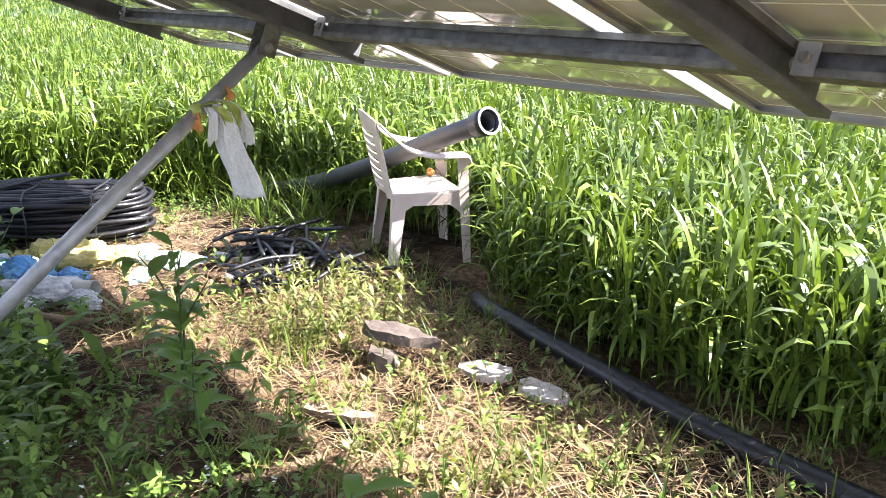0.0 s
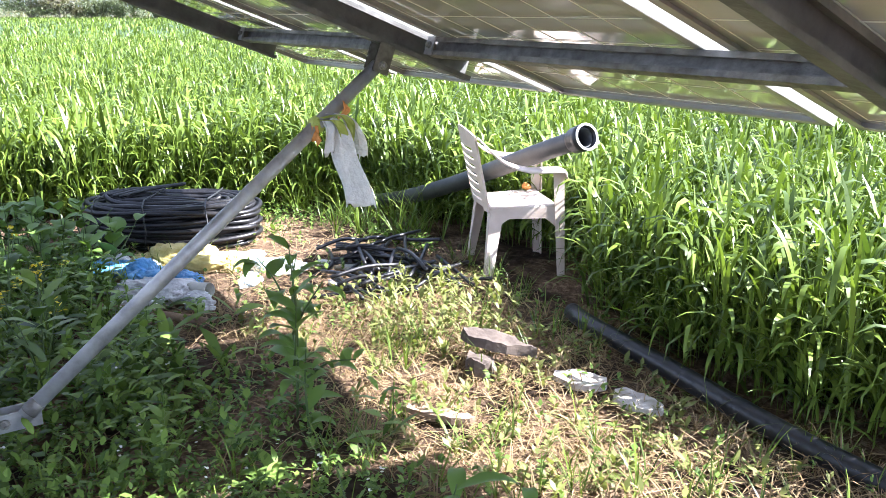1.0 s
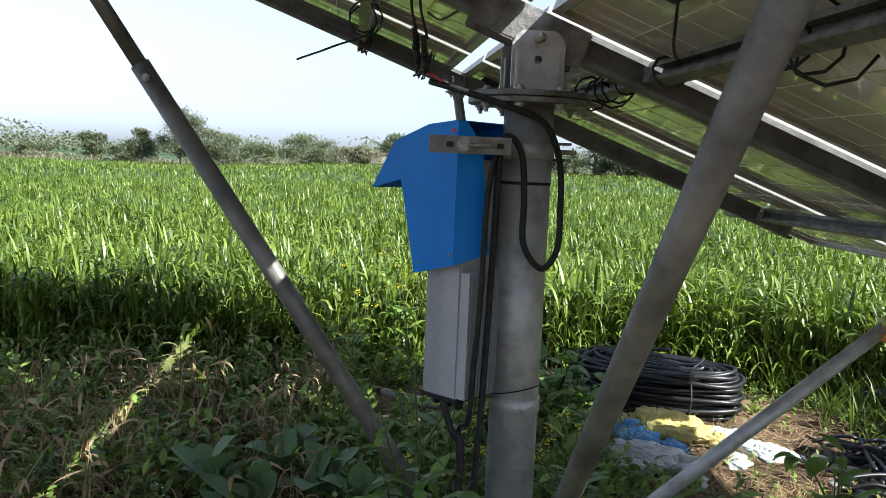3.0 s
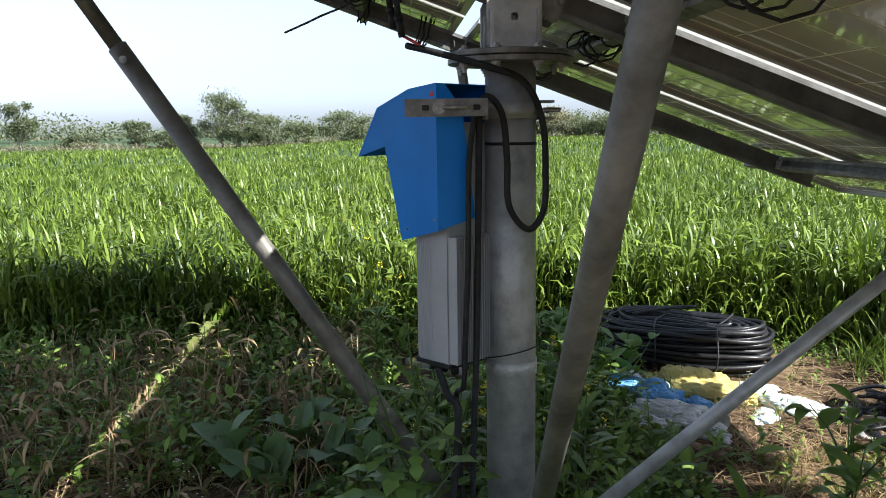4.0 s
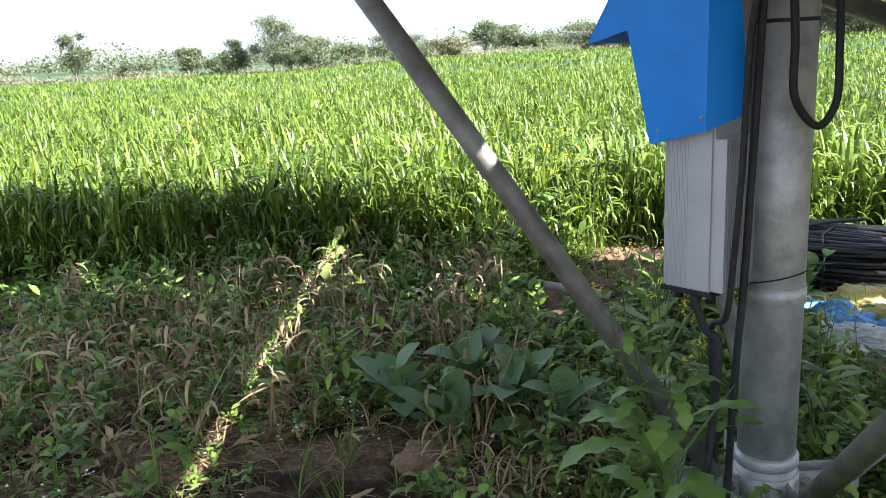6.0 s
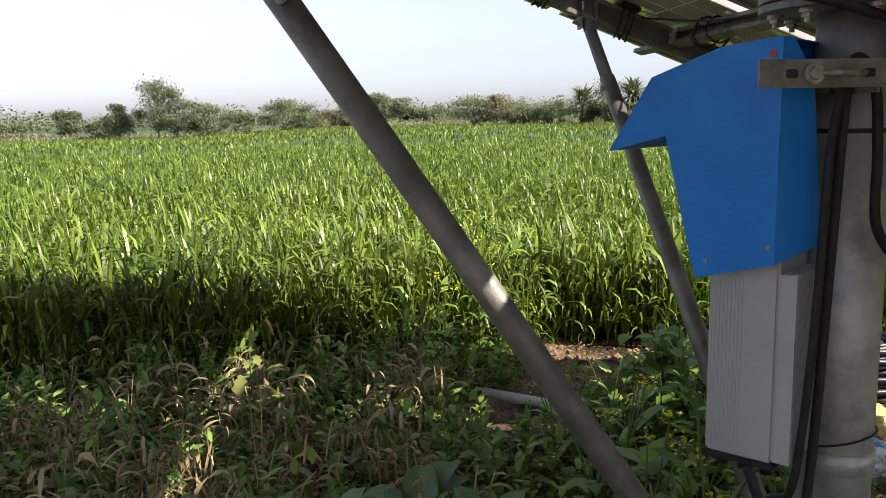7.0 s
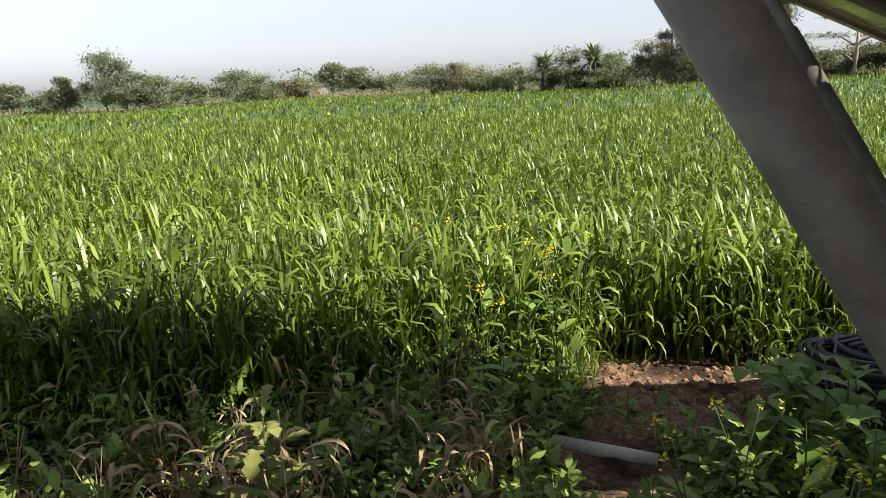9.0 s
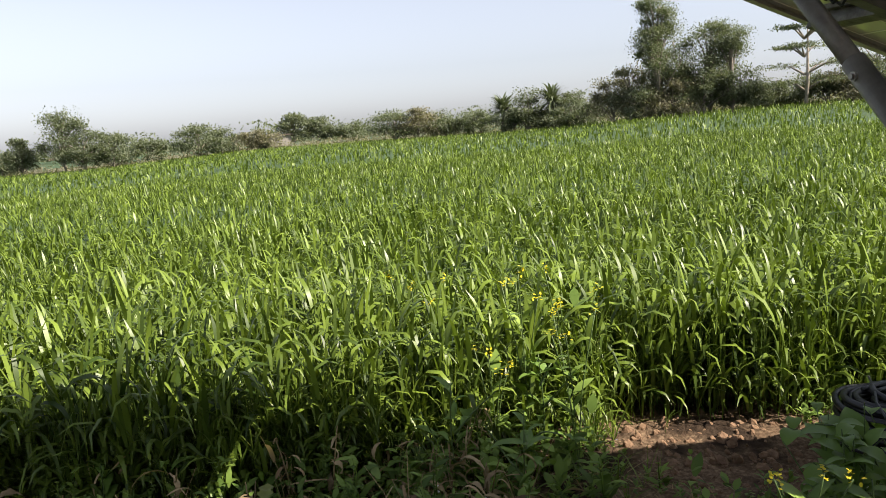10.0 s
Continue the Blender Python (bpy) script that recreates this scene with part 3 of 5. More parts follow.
clamp = root("mast_clamp", pose(0, 0, 1.655), "slotted galvanised bar clamp holding the controller to the mast", "clamp")
bar = part("bar", box((0, -0.004, -0.026), (0.245, 0.004, 0.026), 0.001), GALV_OLD, clamp)
BAR = pose(0.232, -0.345, 0.006, 0, 0, 88)
bar.matrix_local = BAR
part("link_plate", box((0.078, -0.108, -0.030), (0.230, -0.101, 0.022), 0.001), GALV_OLD, clamp)
# Raised black blocks stand in for the shaded inside of the bar's slots.
for u in (0.05, 0.20):
    s = part("slot_dark", box((u, -0.0052, -0.008), (u + 0.022, -0.0035, 0.008), 0.002), BLACK, clamp)
    s.matrix_local = BAR
st = part("threaded_rod", tube([(0.09, -0.012, 0), (0.20, -0.012, 0)], 0.006, 10), BOLT, clamp, smooth=True)
st.matrix_local = BAR
nut = part("nut", bolt_bm((0.10, -0.006, 0), (0, -1, 0), 0.013, 0.016), BOLT, clamp)
nut.matrix_local = BAR
part("band", tube([(0, 0, -0.026), (0, 0, -0.024), (0, 0, 0.024), (0, 0, 0.026)], [R + 0.001, R + 0.007, R + 0.007, R + 0.001], 40), GALV, clamp, smooth=True)
part("ear", box((-0.01, R, -0.03), (0.06, R + 0.050, -0.022), 0.001), GALV_OLD, clamp)
part("ear", box((-0.01, R, 0.022), (0.06, R + 0.050, 0.03), 0.001), GALV_OLD, clamp)
part("ear_bolt", tube([(0.025, R + 0.02, 0.0), (0.025, R + 0.075, 0.0)], 0.008, 10), BOLT, clamp)

tie = part("cable_tie", tube([(0, 0, 1.545), (0, 0, 1.547), (0, 0, 1.553), (0, 0, 1.555)], [R, R + 0.002, R + 0.002, R], 40), BLACK)
tagged(tie, "thin black cable tie round the mast", "cable tie")


wire = tube([(0.0865 * math.cos(a), 0.0865 * math.sin(a), 0.86 + 0.022 * math.sin(a + 0.6)) for a in [2 * math.pi * k / 40 for k in range(41)]], 0.0022, 6, cap=False)
tagged(part("binding_wire", wire, BLACK, smooth=True), "thin dark wire twisted round the mast", "wire")


def cable(name, pts, r, label, cat="cable", material=None, n=8):
    ob = part(name, tube(smooth_path(pts, n), r, 8), material or BLACK, smooth=True)
    return tagged(ob, label, cat)


# the thick loop that comes from the connectors, round the mast and down
cable("power_cable", [(0.02, -0.33, 1.86), (0.10, -0.24, 1.83), (0.16, -0.10, 1.785), (0.14, 0.02, 1.74), (0.105, 0.085, 1.62), (0.108, 0.095, 1.45), (0.125, 0.085, 1.34),
                      (0.138, 0.035, 1.285), (0.136, -0.025, 1.36), (0.134, -0.03, 1.50), (0.136, -0.045, 1.64), (0.145, -0.09, 1.695), (0.15, -0.115, 1.64), (0.14, -0.12, 1.4), (0.13, -0.125, 1.1),
                      (0.12, -0.13, 0.85), (0.10, -0.14, 0.55), (0.10, -0.15, 0.20), (0.12, -0.2, 0.0)], 0.0105, "thick black power cable looped round the mast")
cable("power_cable", [(0.16, -0.125, 1.68), (0.158, -0.150, 1.5), (0.15, -0.155, 1.2), (0.14, -0.165, 0.95), (0.11, -0.17, 0.78), (0.05, -0.19, 0.72), (0.06, -0.18, 0.5), (0.08, -0.16, 0.0)], 0.009, "black cable dropping along the mast")
cable("pump_cable", [(0.07, -0.25, 0.83), (0.09, -0.22, 0.74), (0.11, -0.19, 0.70), (0.12, -0.20, 0.5), (0.14, -0.23, 0.25), (0.16, -0.27, 0.0)], 0.012, "black pump cable under the controller")
# plugs hanging from the array
for k, (x, y) in enumerate(((0.03, -0.345), (-0.01, -0.37))):
    h = root("cable_plug", pose(x, y, 1.885 + 0.03 * k, 12, 8, 20), "black two-part plug on a hanging panel lead", "plug", "plugs")
    part("socket", tube([(0, 0, 0), (0, 0, 0.05)], 0.011, 10), BLACK, h, smooth=True)
    part("collar", tube([(0, 0, 0.05), (0, 0, 0.065)], 0.014, 10), BLACK, h, smooth=True)
    part("plug", tube([(0, 0, 0.065), (0, 0, 0.115)], 0.010, 10), BLACK, h, smooth=True)
    cable("panel_lead", [(x, y, 1.99), (x - 0.03, y - 0.02, 2.07), (x - 0.08, y - 0.03, 2.16), (x - 0.2, y - 0.05, 2.22)], 0.0045, "thin black panel lead hanging from the array", n=6)
cable("red_lead", [(0.0, -0.355, 1.90), (0.04, -0.31, 1.87), (0.075, -0.27, 1.84)], 0.005, "short red lead joined to the black cable", material=REDM, n=6)


def on_array(x, y, z):
    return ARRAY @ Vector((x, y, z))


def coil_loops(x0, x1, y, n, r, seed):
    """A lead wound loosely round a purlin."""
    q = random.Random(seed)
    pts = []
    for i in range(n * 10 + 1):
        t = i / 10
        x = x0 + (x1 - x0) * (t / n) + q.uniform(-0.006, 0.006)
        rr = r * (0.85 + 0.3 * math.sin(1.7 * t + seed))
        pts.append(on_array(x, y - 0.022 + rr * math.cos(2 * math.pi * t), -0.035 - 0.35 * r + rr * math.sin(2 * math.pi * t)))
    ob = part("coiled_lead", tube(pts, 0.0042, 6), BLACK, smooth=True)
    tagged(ob, "thin black lead wound in loops round a purlin", "cable", "coiled leads")


coil_loops(-0.62, -0.12, 0.44, 6, 0.062, 1)
coil_loops(0.15, 0.30, 0.44, 1, 0.055, 2)
coil_loops(0.85, 1.12, 0.44, 3, 0.085, 3)
coil_loops(1.35, 1.62, 0.44, 3, 0.085, 4)
coil_loops(-1.60, -1.38, 0.44, 3, 0.06, 5)
coil_loops(-1.25, -1.15, -0.52, 2, 0.07, 6)
for (x, y, s) in ((-1.88, -0.22, 7), (-1.88, 0.16, 8), (-1.88, -0.55, 9)):
    q = random.Random(s)
    pts = [on_array(x + 0.045 * math.sin(2 * math.pi * t / 10) + q.uniform(-.008, .008), y + t * 0.0022 + q.uniform(-.01, .01), -0.05 + 0.075 * math.cos(2 * math.pi * t / 10)) for t in range(31)]
    ob = part("coiled_lead", tube(pts, 0.0045, 6), BLACK, smooth=True)
    tagged(ob, "thin black lead bundled round the outer rafter", "cable", "coiled leads")
for x0, y0, x1, y1 in ((-1.875, 0.25, -0.66, 0.42), (0.75, 0.2, 0.3, 0.42), (1.9, 0.9, 1.2, 0.5), (1.1, -0.3, 1.5, 0.4), (-0.7, -0.3, -0.2, -0.2)):
    cable("panel_lead", [on_array(x0, y0, -0.01), on_array((x0 + x1) / 2, (y0 + y1) / 2, -0.06), on_array(x1, y1, -0.03)], 0.0042, "thin black panel lead sagging under the panels")
cable("panel_lead", [on_array(-0.75, -0.55, -0.03), (-0.55, -0.50, 2.10), (-0.62, -0.66, 2.03), (-0.75, -0.80, 1.99)], 0.0042, "loose black lead end hanging from the array")

# ---- rag tied to the strut ----
rag = root("rag", pose(0.04, 1.300, 1.112) @ Matrix.Scale(0.84, 4), "torn white, lime and orange cloth strips knotted on a strut", "rag")


def cloth(name, pts, w0, w1, material, seed, side=(0.7, 0.7, 0)):
    """A hanging crumpled strip of cloth with a ragged end."""
    q = random.Random(seed)
    path = smooth_path(pts, 6)
    s = Vector(side).normalized()
    bm = bmesh.new()
    rows = []
    n = 9
    for i, p in enumerate(path):
        t = i / (len(path) - 1)
        w = w0 + (w1 - w0) * t
        row = []
        for k in range(n):
            u = k / (n - 1) - 0.5
            wob = Vector((math.sin(9 * u + 5 * t + seed), math.cos(7 * u + 3 * t + seed), 0)) * 0.010 * (1 - 0.3 * t)
            jag = Vector((0, 0, q.uniform(-0.022, 0.012))) if i == len(path) - 1 else Vector()
            row.append(bm.verts.new(p + s * (u * w) + wob + jag))
        rows.append(row)
    for a, b in zip(rows, rows[1:]):
        for k in range(n - 1):
            bm.faces.new((a[k], a[k + 1], b[k + 1], b[k]))
    r = bmesh.ops.extrude_face_region(bm, geom=bm.faces[:])
    bmesh.ops.translate(bm, vec=(0.0015, -0.0015, 0), verts=[v for v in r["geom"] if isinstance(v, bmesh.types.BMVert)])
    return part(name, bm, material, rag, smooth=True)


cloth("white_strip", [(0.03, 0.05, 0.03), (0.07, 0.07, -0.02), (0.08, 0.09, -0.15), (0.10, 0.13, -0.27), (0.11, 0.15, -0.36)], 0.07, 0.15, CLOTH, 1)
cloth("white_strip", [(0.03, 0.02, 0.02), (0.06, 0.03, -0.02), (0.06, 0.03, -0.12)], 0.03, 0.05, CLOTH, 2)
cloth("white_strip", [(0.03, 0.06, 0.05), (0.07, 0.12, 0.03), (0.09, 0.16, -0.06), (0.09, 0.17, -0.14)], 0.05, 0.05, CLOTH, 6)
cloth("lime_strip", [(0.02, 0.0, 0.02), (0.08, 0.05, 0.02), (0.09, 0.09, -0.04), (0.08, 0.10, -0.11)], 0.05, 0.035, CLOTHG, 3)
cloth("lime_strip", [(0.03, 0.0, 0.03), (0.07, 0.08, 0.045), (0.09, 0.13, 0.0), (0.08, 0.12, -0.08)], 0.03, 0.04, CLOTHG, 4)
cloth("orange_strip", [(0.02, -0.02, 0.0), (0.04, -0.02, -0.03), (0.04, -0.02, -0.07)], 0.02, 0.035, CLOTHO, 5)
cloth("orange_strip", [(0.02, 0.12, 0.10), (0.03, 0.13, 0.06), (0.02, 0.11, 0.03)], 0.02, 0.035, CLOTHO, 7)
bm = bmesh.new()
bmesh.ops.create_icosphere(bm, subdivisions=3, radius=0.036)
for v in bm.verts:
    v.co *= 1 + 0.25 * noise.noise(v.co * 40)
part("knot", bm, CLOTHG, rag, smooth=True)


# ---- chair ----
def chair():
    h = root("garden_chair", pose(-0.945, 3.085, 0.0, 0, 0, -24), "dusty pinkish-white moulded plastic armchair standing at the crop edge", "chair")
    W, D0 = 0.235, 0.225       # half width and half depth at the feet
    # seat: a dished slab
    bm = bmesh.new()
    n = 10
    rows = []
    for j in range(n + 1):
        y = -0.21 + 0.44 * j / n
        hw = 0.205 + 0.03 * (j / n)
        row = []
        for i in range(n + 1):
            u = 2 * i / n - 1
            z = 0.425 - 0.018 * (1 - u * u) * (1 - (2 * j / n - 1) ** 2) + 0.015 * (j / n) - (0.03 if j == n else 0)
            row.append(bm.verts.new((u * hw, y, z)))
        rows.append(row)
    for a, b in zip(rows, rows[1:]):
        for k in range(n):
            bm.faces.new((a[k], a[k + 1], b[k + 1], b[k]))
    r = bmesh.ops.extrude_face_region(bm, geom=bm.faces[:])
    bmesh.ops.translate(bm, vec=(0, 0, -0.012), verts=[v for v in r["geom"] if isinstance(v, bmesh.types.BMVert)])
    part("seat", bm, PLASTIC, h, smooth=True)
    # aprons under the seat, arched
    for s in (-1, 1):
        bm = bmesh.new()
        top, low = [], []
        for i in range(13):
            y = -0.20 + 0.42 * i / 12
            u = abs(2 * i / 12 - 1)
            x = s * (0.207 + 0.03 * i / 12)
            top.append((x, y, 0.425))
            low.append((x, y, 0.36 - 0.09 * max(0, u - 0.55) / 0.45))
        vt, vl = [bm.verts.new(p) for p in top], [bm.verts.new(p) for p in low]
        for a in range(12):
            bm.faces.new((vt[a], vt[a + 1], vl[a + 1], vl[a]))
        rr = bmesh.ops.extrude_face_region(bm, geom=bm.faces[:])
        bmesh.ops.translate(bm, vec=(-s * 0.006, 0, 0), verts=[v for v in rr["geom"] if isinstance(v, bmesh.types.BMVert)])
        part("apron", bm, PLASTIC, h)
    # legs: L-shaped, splayed, tapering
    for sx, sy in ((-1, -1), (1, -1), (-1, 1), (1, 1)):
        tx, ty = sx * (0.20 if sy < 0 else 0.235), sy * 0.205 + (0.015 if sy > 0 else 0)
        fx, fy = sx * (W + 0.015), sy * (D0 + 0.02)
        zt = 0.43 if sy < 0 else 0.645
        bm = bmesh.new()
        wt, wb = (0.085, 0.045) if sy < 0 else (0.065, 0.045)
        prof_t = [(0, 0), (-sx * wt * 0.7, 0), (-sx * wt * 0.7, -sy * 0.006), (-sx * 0.006, -sy * 0.006), (-sx * 0.006, -sy * wt), (0, -sy * wt)]
        prof_b = [(0, 0), (-sx * wb * 0.8, 0), (-sx * wb * 0.8, -sy * 0.006), (-sx * 0.006, -sy * 0.006), (-sx * 0.006, -sy * wb), (0, -sy * wb)]
        a = [bm.verts.new((tx + p[0], ty + p[1], zt)) for p in prof_t]
        b = [bm.verts.new((fx + p[0], fy + p[1], -0.02)) for p in prof_b]
        for k in range(6):
            bm.faces.new((a[k], a[(k + 1) % 6], b[(k + 1) % 6], b[k]))
        bm.faces.new(a[::-1])
        bm.faces.new(b)
        part("leg", bm, PLASTIC, h)
    # arms: flat bands that sweep from the backrest down to the front legs
    for s in (-1, 1):
        pts = smooth_path([(s * 0.215, -0.285, 0.83), (s * 0.232, -0.22, 0.765), (s * 0.25, -0.13, 0.695), (s * 0.262, 0.0, 0.655), (s * 0.262, 0.13, 0.652), (s * 0.255, 0.205, 0.645), (s * 0.248, 0.228, 0.60)], 5)
        bm = bmesh.new()
        rows = []
        for i, p in enumerate(pts):
            w = 0.033 + 0.016 * math.sin(math.pi * i / (len(pts) - 1))
            rows.append([bm.verts.new(p + Vector(o)) for o in ((-w, 0, 0.008), (w, 0, 0.006), (w + 0.004, 0, -0.012), (w, 0, -0.014), (-w, 0, -0.004), (-w - 0.003, 0, -0.002))])
        for a, b in zip(rows, rows[1:]):
            for k in range(6):
                bm.faces.new((a[k], a[(k + 1) % 6], b[(k + 1) % 6], b[k]))
        bm.faces.new(rows[0][::-1])
        bm.faces.new(rows[-1])
        part("arm", bm, PLASTIC, h, smooth=True)
    # backrest: frame with a curved top and level slats
    def back(u, z):
        """A point of the backrest: u from side to side, z height."""
        t = (z - 0.40) / 0.46
        hw = 0.195 + 0.025 * t
        return Vector((u * hw, -0.205 - 0.10 * t - 0.025 * (1 - u * u), z))
    for s in (-1, 1):
        bm = bmesh.new()
        prev = None
        for i in range(9):
            z = 0.40 + 0.44 * i / 8
            inner, outer = back(s * (0.72 - 0.05 * i / 8), z), back(s * 1.03, z)
            row = [bm.verts.new(q) for q in (inner, outer, outer + Vector((0, -0.012, 0)), inner + Vector((0, -0.012, 0)))]
            if prev:
                for k in range(4):
                    bm.faces.new((prev[k], prev[(k + 1) % 4], row[(k + 1) % 4], row[k]))
            else:
                bm.faces.new(row)
            prev = row
        bm.faces.new(prev[::-1])
        part("back_post", bm, PLASTIC, h)

    def slat(u0, u1, z0, z1, name):
        bm = bmesh.new()
        prev = None
        for i in range(9):
            u = u0 + (u1 - u0) * i / 8
            arch = 0.035 * (1 - u * u) if name == "top_rail" else 0.0
            a, b = back(u, z0), back(u, z1 + arch)
            row = [bm.verts.new(q) for q in (a, b, b + Vector((0, -0.010, 0)), a + Vector((0, -0.010, 0)))]
            if prev:
                for k in range(4):
                    bm.faces.new((prev[k], prev[(k + 1) % 4], row[(k + 1) % 4], row[k]))
            else:
                bm.faces.new(row)
            prev = row
        bm.faces.new(prev[::-1])
        part(name, bm, PLASTIC, h)
    for i in range(7):
        z = 0.425 + i * 0.048
        slat(-0.72, 0.72, z, z + 0.033, "slat")
    slat(-1.03, 1.03, 0.765, 0.845, "top_rail")
    return h


chair()
scrap = root("orange_scrap", pose(-1.08, 3.28, 0.425, 0, 0, 30), "small crumpled orange scrap lying on the chair seat", "scrap")
bm = bmesh.new()
bmesh.ops.create_icosphere(bm, subdivisions=3, radius=0.028)
for v in bm.verts:
    v.co = Vector((v.co.x * 1.1, v.co.y * 0.7, max(0, v.co.z * 0.9 + 0.035))) * (1 + 0.4 * noise.noise(v.co * 30))
part("wad", bm, CLOTHO, scrap, smooth=True)


# ---- pipes ----
def long_pipe():
    h = root("long_pipe", pose(0, 0, 0), "long dark grey plastic pipe resting on the chair, socket end up", "pipe")
    pts = smooth_path([(-0.36, 3.06, 0.873), (-0.75, 3.09, 0.735), (-1.20, 3.12, 0.565), (-1.65, 3.13, 0.395), (-2.2, 3.10, 0.21), (-2.75, 3.05, 0.07)], 6)
    part("tube", pipe_bm(pts, 0.055, 0.006, 28), GREYPIPE, h, smooth=True)
    d = (pts[0] - pts[1]).normalized()
    p = pts[0]
    part("socket", pipe_bm([p - d * 0.10, p - d * 0.08, p - d * 0.075, p - d * 0.03, p - d * 0.025, p + d * 0.02], [0.058, 0.064, 0.071, 0.071, 0.074, 0.074], 0.012, 32), HDPE, h, "black rubber-ringed socket", smooth=True)
    part("rim", pipe_bm([p + d * 0.0195, p + d * 0.0235], 0.0745, 0.0125, 32), RIM, h, "pale cut rim")


long_pipe()

gp = root("ground_pipe", pose(0, 0, 0), "black plastic water pipe lying along the edge of the crop", "pipe")
part("tube", tube(smooth_path([(-0.10, 2.78, 0.03), (0.10, 2.70, 0.045), (0.66, 2.60, 0.05), (1.33, 2.49, 0.05), (1.83, 2.46, 0.05), (2.6, 2.44, 0.05), (4.0, 2.5, 0.045)], 8), 0.045, 20), HDPE, gp, smooth=True)

# coil of black hose, bound with ties
hose = root("hose_coil", pose(-2.73, 1.56, 0.0, 0, 0, 57), "thick oval coil of black irrigation hose lying on the ground", "hose coil")
q = random.Random(3)
for layer in range(9):
    swell = 0.035 * math.sin(math.pi * (layer + 0.5) / 9)
    for ring in range(7):
        if 0 < layer < 8 and 2 < ring < 6:
            continue
        ra, rb = 0.55 + swell - ring * 0.036 + q.uniform(-0.022, 0.022), 0.27 + swell - ring * 0.034 + q.uniform(-0.018, 0.018)
        z0 = 0.020 + layer * 0.033 + q.uniform(-0.009, 0.009)
        ph, ph2, tilt = q.uniform(0, 6.28), q.uniform(0, 6.28), q.uniform(-0.022, 0.022)
        pts = []
        for k in range(45):
            a = 2 * math.pi * k / 44
            wob = 1 + 0.018 * math.sin(2 * a + ph) + 0.012 * math.sin(5 * a + ph2)
            c, d = math.cos(a), math.sin(a)
            pts.append((ra * wob * math.copysign(abs(c) ** 0.85, c), rb * wob * math.copysign(abs(d) ** 0.85, d), max(0.018, z0 + tilt * c + 0.010 * math.sin(3 * a + ph2))))
        part("turn", tube(pts, 0.0165, 7, cap=False), HDPE, hose, smooth=True)
for u in (-0.42, -0.1, 0.3):
    pts = [(u, -0.325, 0.02), (u + 0.02, -0.345, 0.15), (u, -0.31, 0.30), (u - 0.02, -0.2, 0.325), (u, 0.0, 0.325), (u, 0.2, 0.32)]
    part("binding", tube(pts, 0.006, 6), GREYPIPE, hose)
for k in range(4):
    cable("hose_end", [(-2.98 + 0.05 * k, 1.16 + 0.03 * k, 0.322), (-2.98 + 0.05 * k, 1.34 + 0.04 * k, 0.334 + 0.006 * k), (-2.90 + 0.05 * k, 1.52 + 0.05 * k, 0.342 + 0.012 * k)], 0.012, "loose grey end of hose on top of the coil", "hose", GREYPIPE)


# heap of cut hose pieces
def hose_bits(n, cx, cy, spread, seed, z=0.02):
    q = random.Random(seed)
    for k in range(n):
        x, y, a = cx + q.gauss(0, spread), cy + q.gauss(0, spread * 0.7), q.uniform(0, 3.14)
        L, zz = q.uniform(0.10, 0.28), z + q.uniform(0, 0.13)
        pts = [(x - L * math.cos(a), y - L * math.sin(a), zz), (x, y, zz + q.uniform(0.0, 0.04)), (x + L * math.cos(a), y + L * math.sin(a), zz + q.uniform(-0.01, 0.05))]
        ob = part("hose_piece", tube(smooth_path(pts, 4), 0.011, 7), HDPE, smooth=True)
        tagged(ob, "cut piece of black hose in a heap on the straw", "hose", "cut hose pieces")


hose_bits(34, -1.40, 2.36, 0.12, 4)
hose_bits(16, -0.98, 2.45, 0.14, 5)
hose_bits(12, -0.95, 2.02, 0.07, 8)
cable("hose_piece", [(-1.95, 2.25, 0.03), (-1.70, 2.20, 0.07), (-1.45, 2.10, 0.06), (-1.40, 1.95, 0.02)], 0.012, "bent piece of black hose on the straw", "hose", HDPE)
cable("grey_pipe_piece", [(-1.58, 2.08, 0.035), (-1.30, 2.22, 0.035)], 0.03, "short grey plastic pipe lying on the straw", "pipe", PVC)


# ---- rubbish, stones and sticks ----
def crumple(name, x, y, sx, sy, sz, material, label, seed, rz=0, cat="sack"):
    bm = bmesh.new()
    bmesh.ops.create_icosphere(bm, subdivisions=5, radius=1.0)
    o = Vector((seed * 3.1, seed * 1.7, seed))
    for v in bm.verts:
        p = v.co.copy()
        f = 1 + 0.35 * noise.noise(p * 1.6 + o) + 0.22 * abs(noise.noise(p * 4 + o)) - 0.20 * abs(noise.noise(p * 8 + o))
        v.co = Vector((p.x * sx * f, p.y * sy * f, max(-0.02, (p.z * 0.8 + 0.25) * sz * f)))
    ob = part(name, bm, material, smooth=True)
    ob.matrix_world = pose(x, y, 0.01, 0, 0, rz)
    return tagged(ob, label, cat)


crumple("woven_sack", -2.05, 1.42, 0.30, 0.13, 0.11, SACKY, "crumpled yellow woven sack on the ground beside the hose coil", 1, 40)
crumple("plastic_sheet", -1.88, 1.14, 0.17, 0.12, 0.10, SACKB, "crumpled blue plastic sheet lying on the ground", 2, 20)
crumple("plastic_sheet", -2.15, 0.98, 0.22, 0.12, 0.07, SACKB, "crumpled blue and grey plastic lying by the hose coil", 9, 60)
crumple("plastic_sheet", -1.60, 1.10, 0.22, 0.14, 0.09, SACKW, "crumpled grey-white plastic sheet lying on the ground", 3, 50)
crumple("plastic_sheet", -1.35, 1.25, 0.12, 0.08, 0.05, SACKW, "crumpled grey-white plastic sheet lying on the ground", 7, 10)
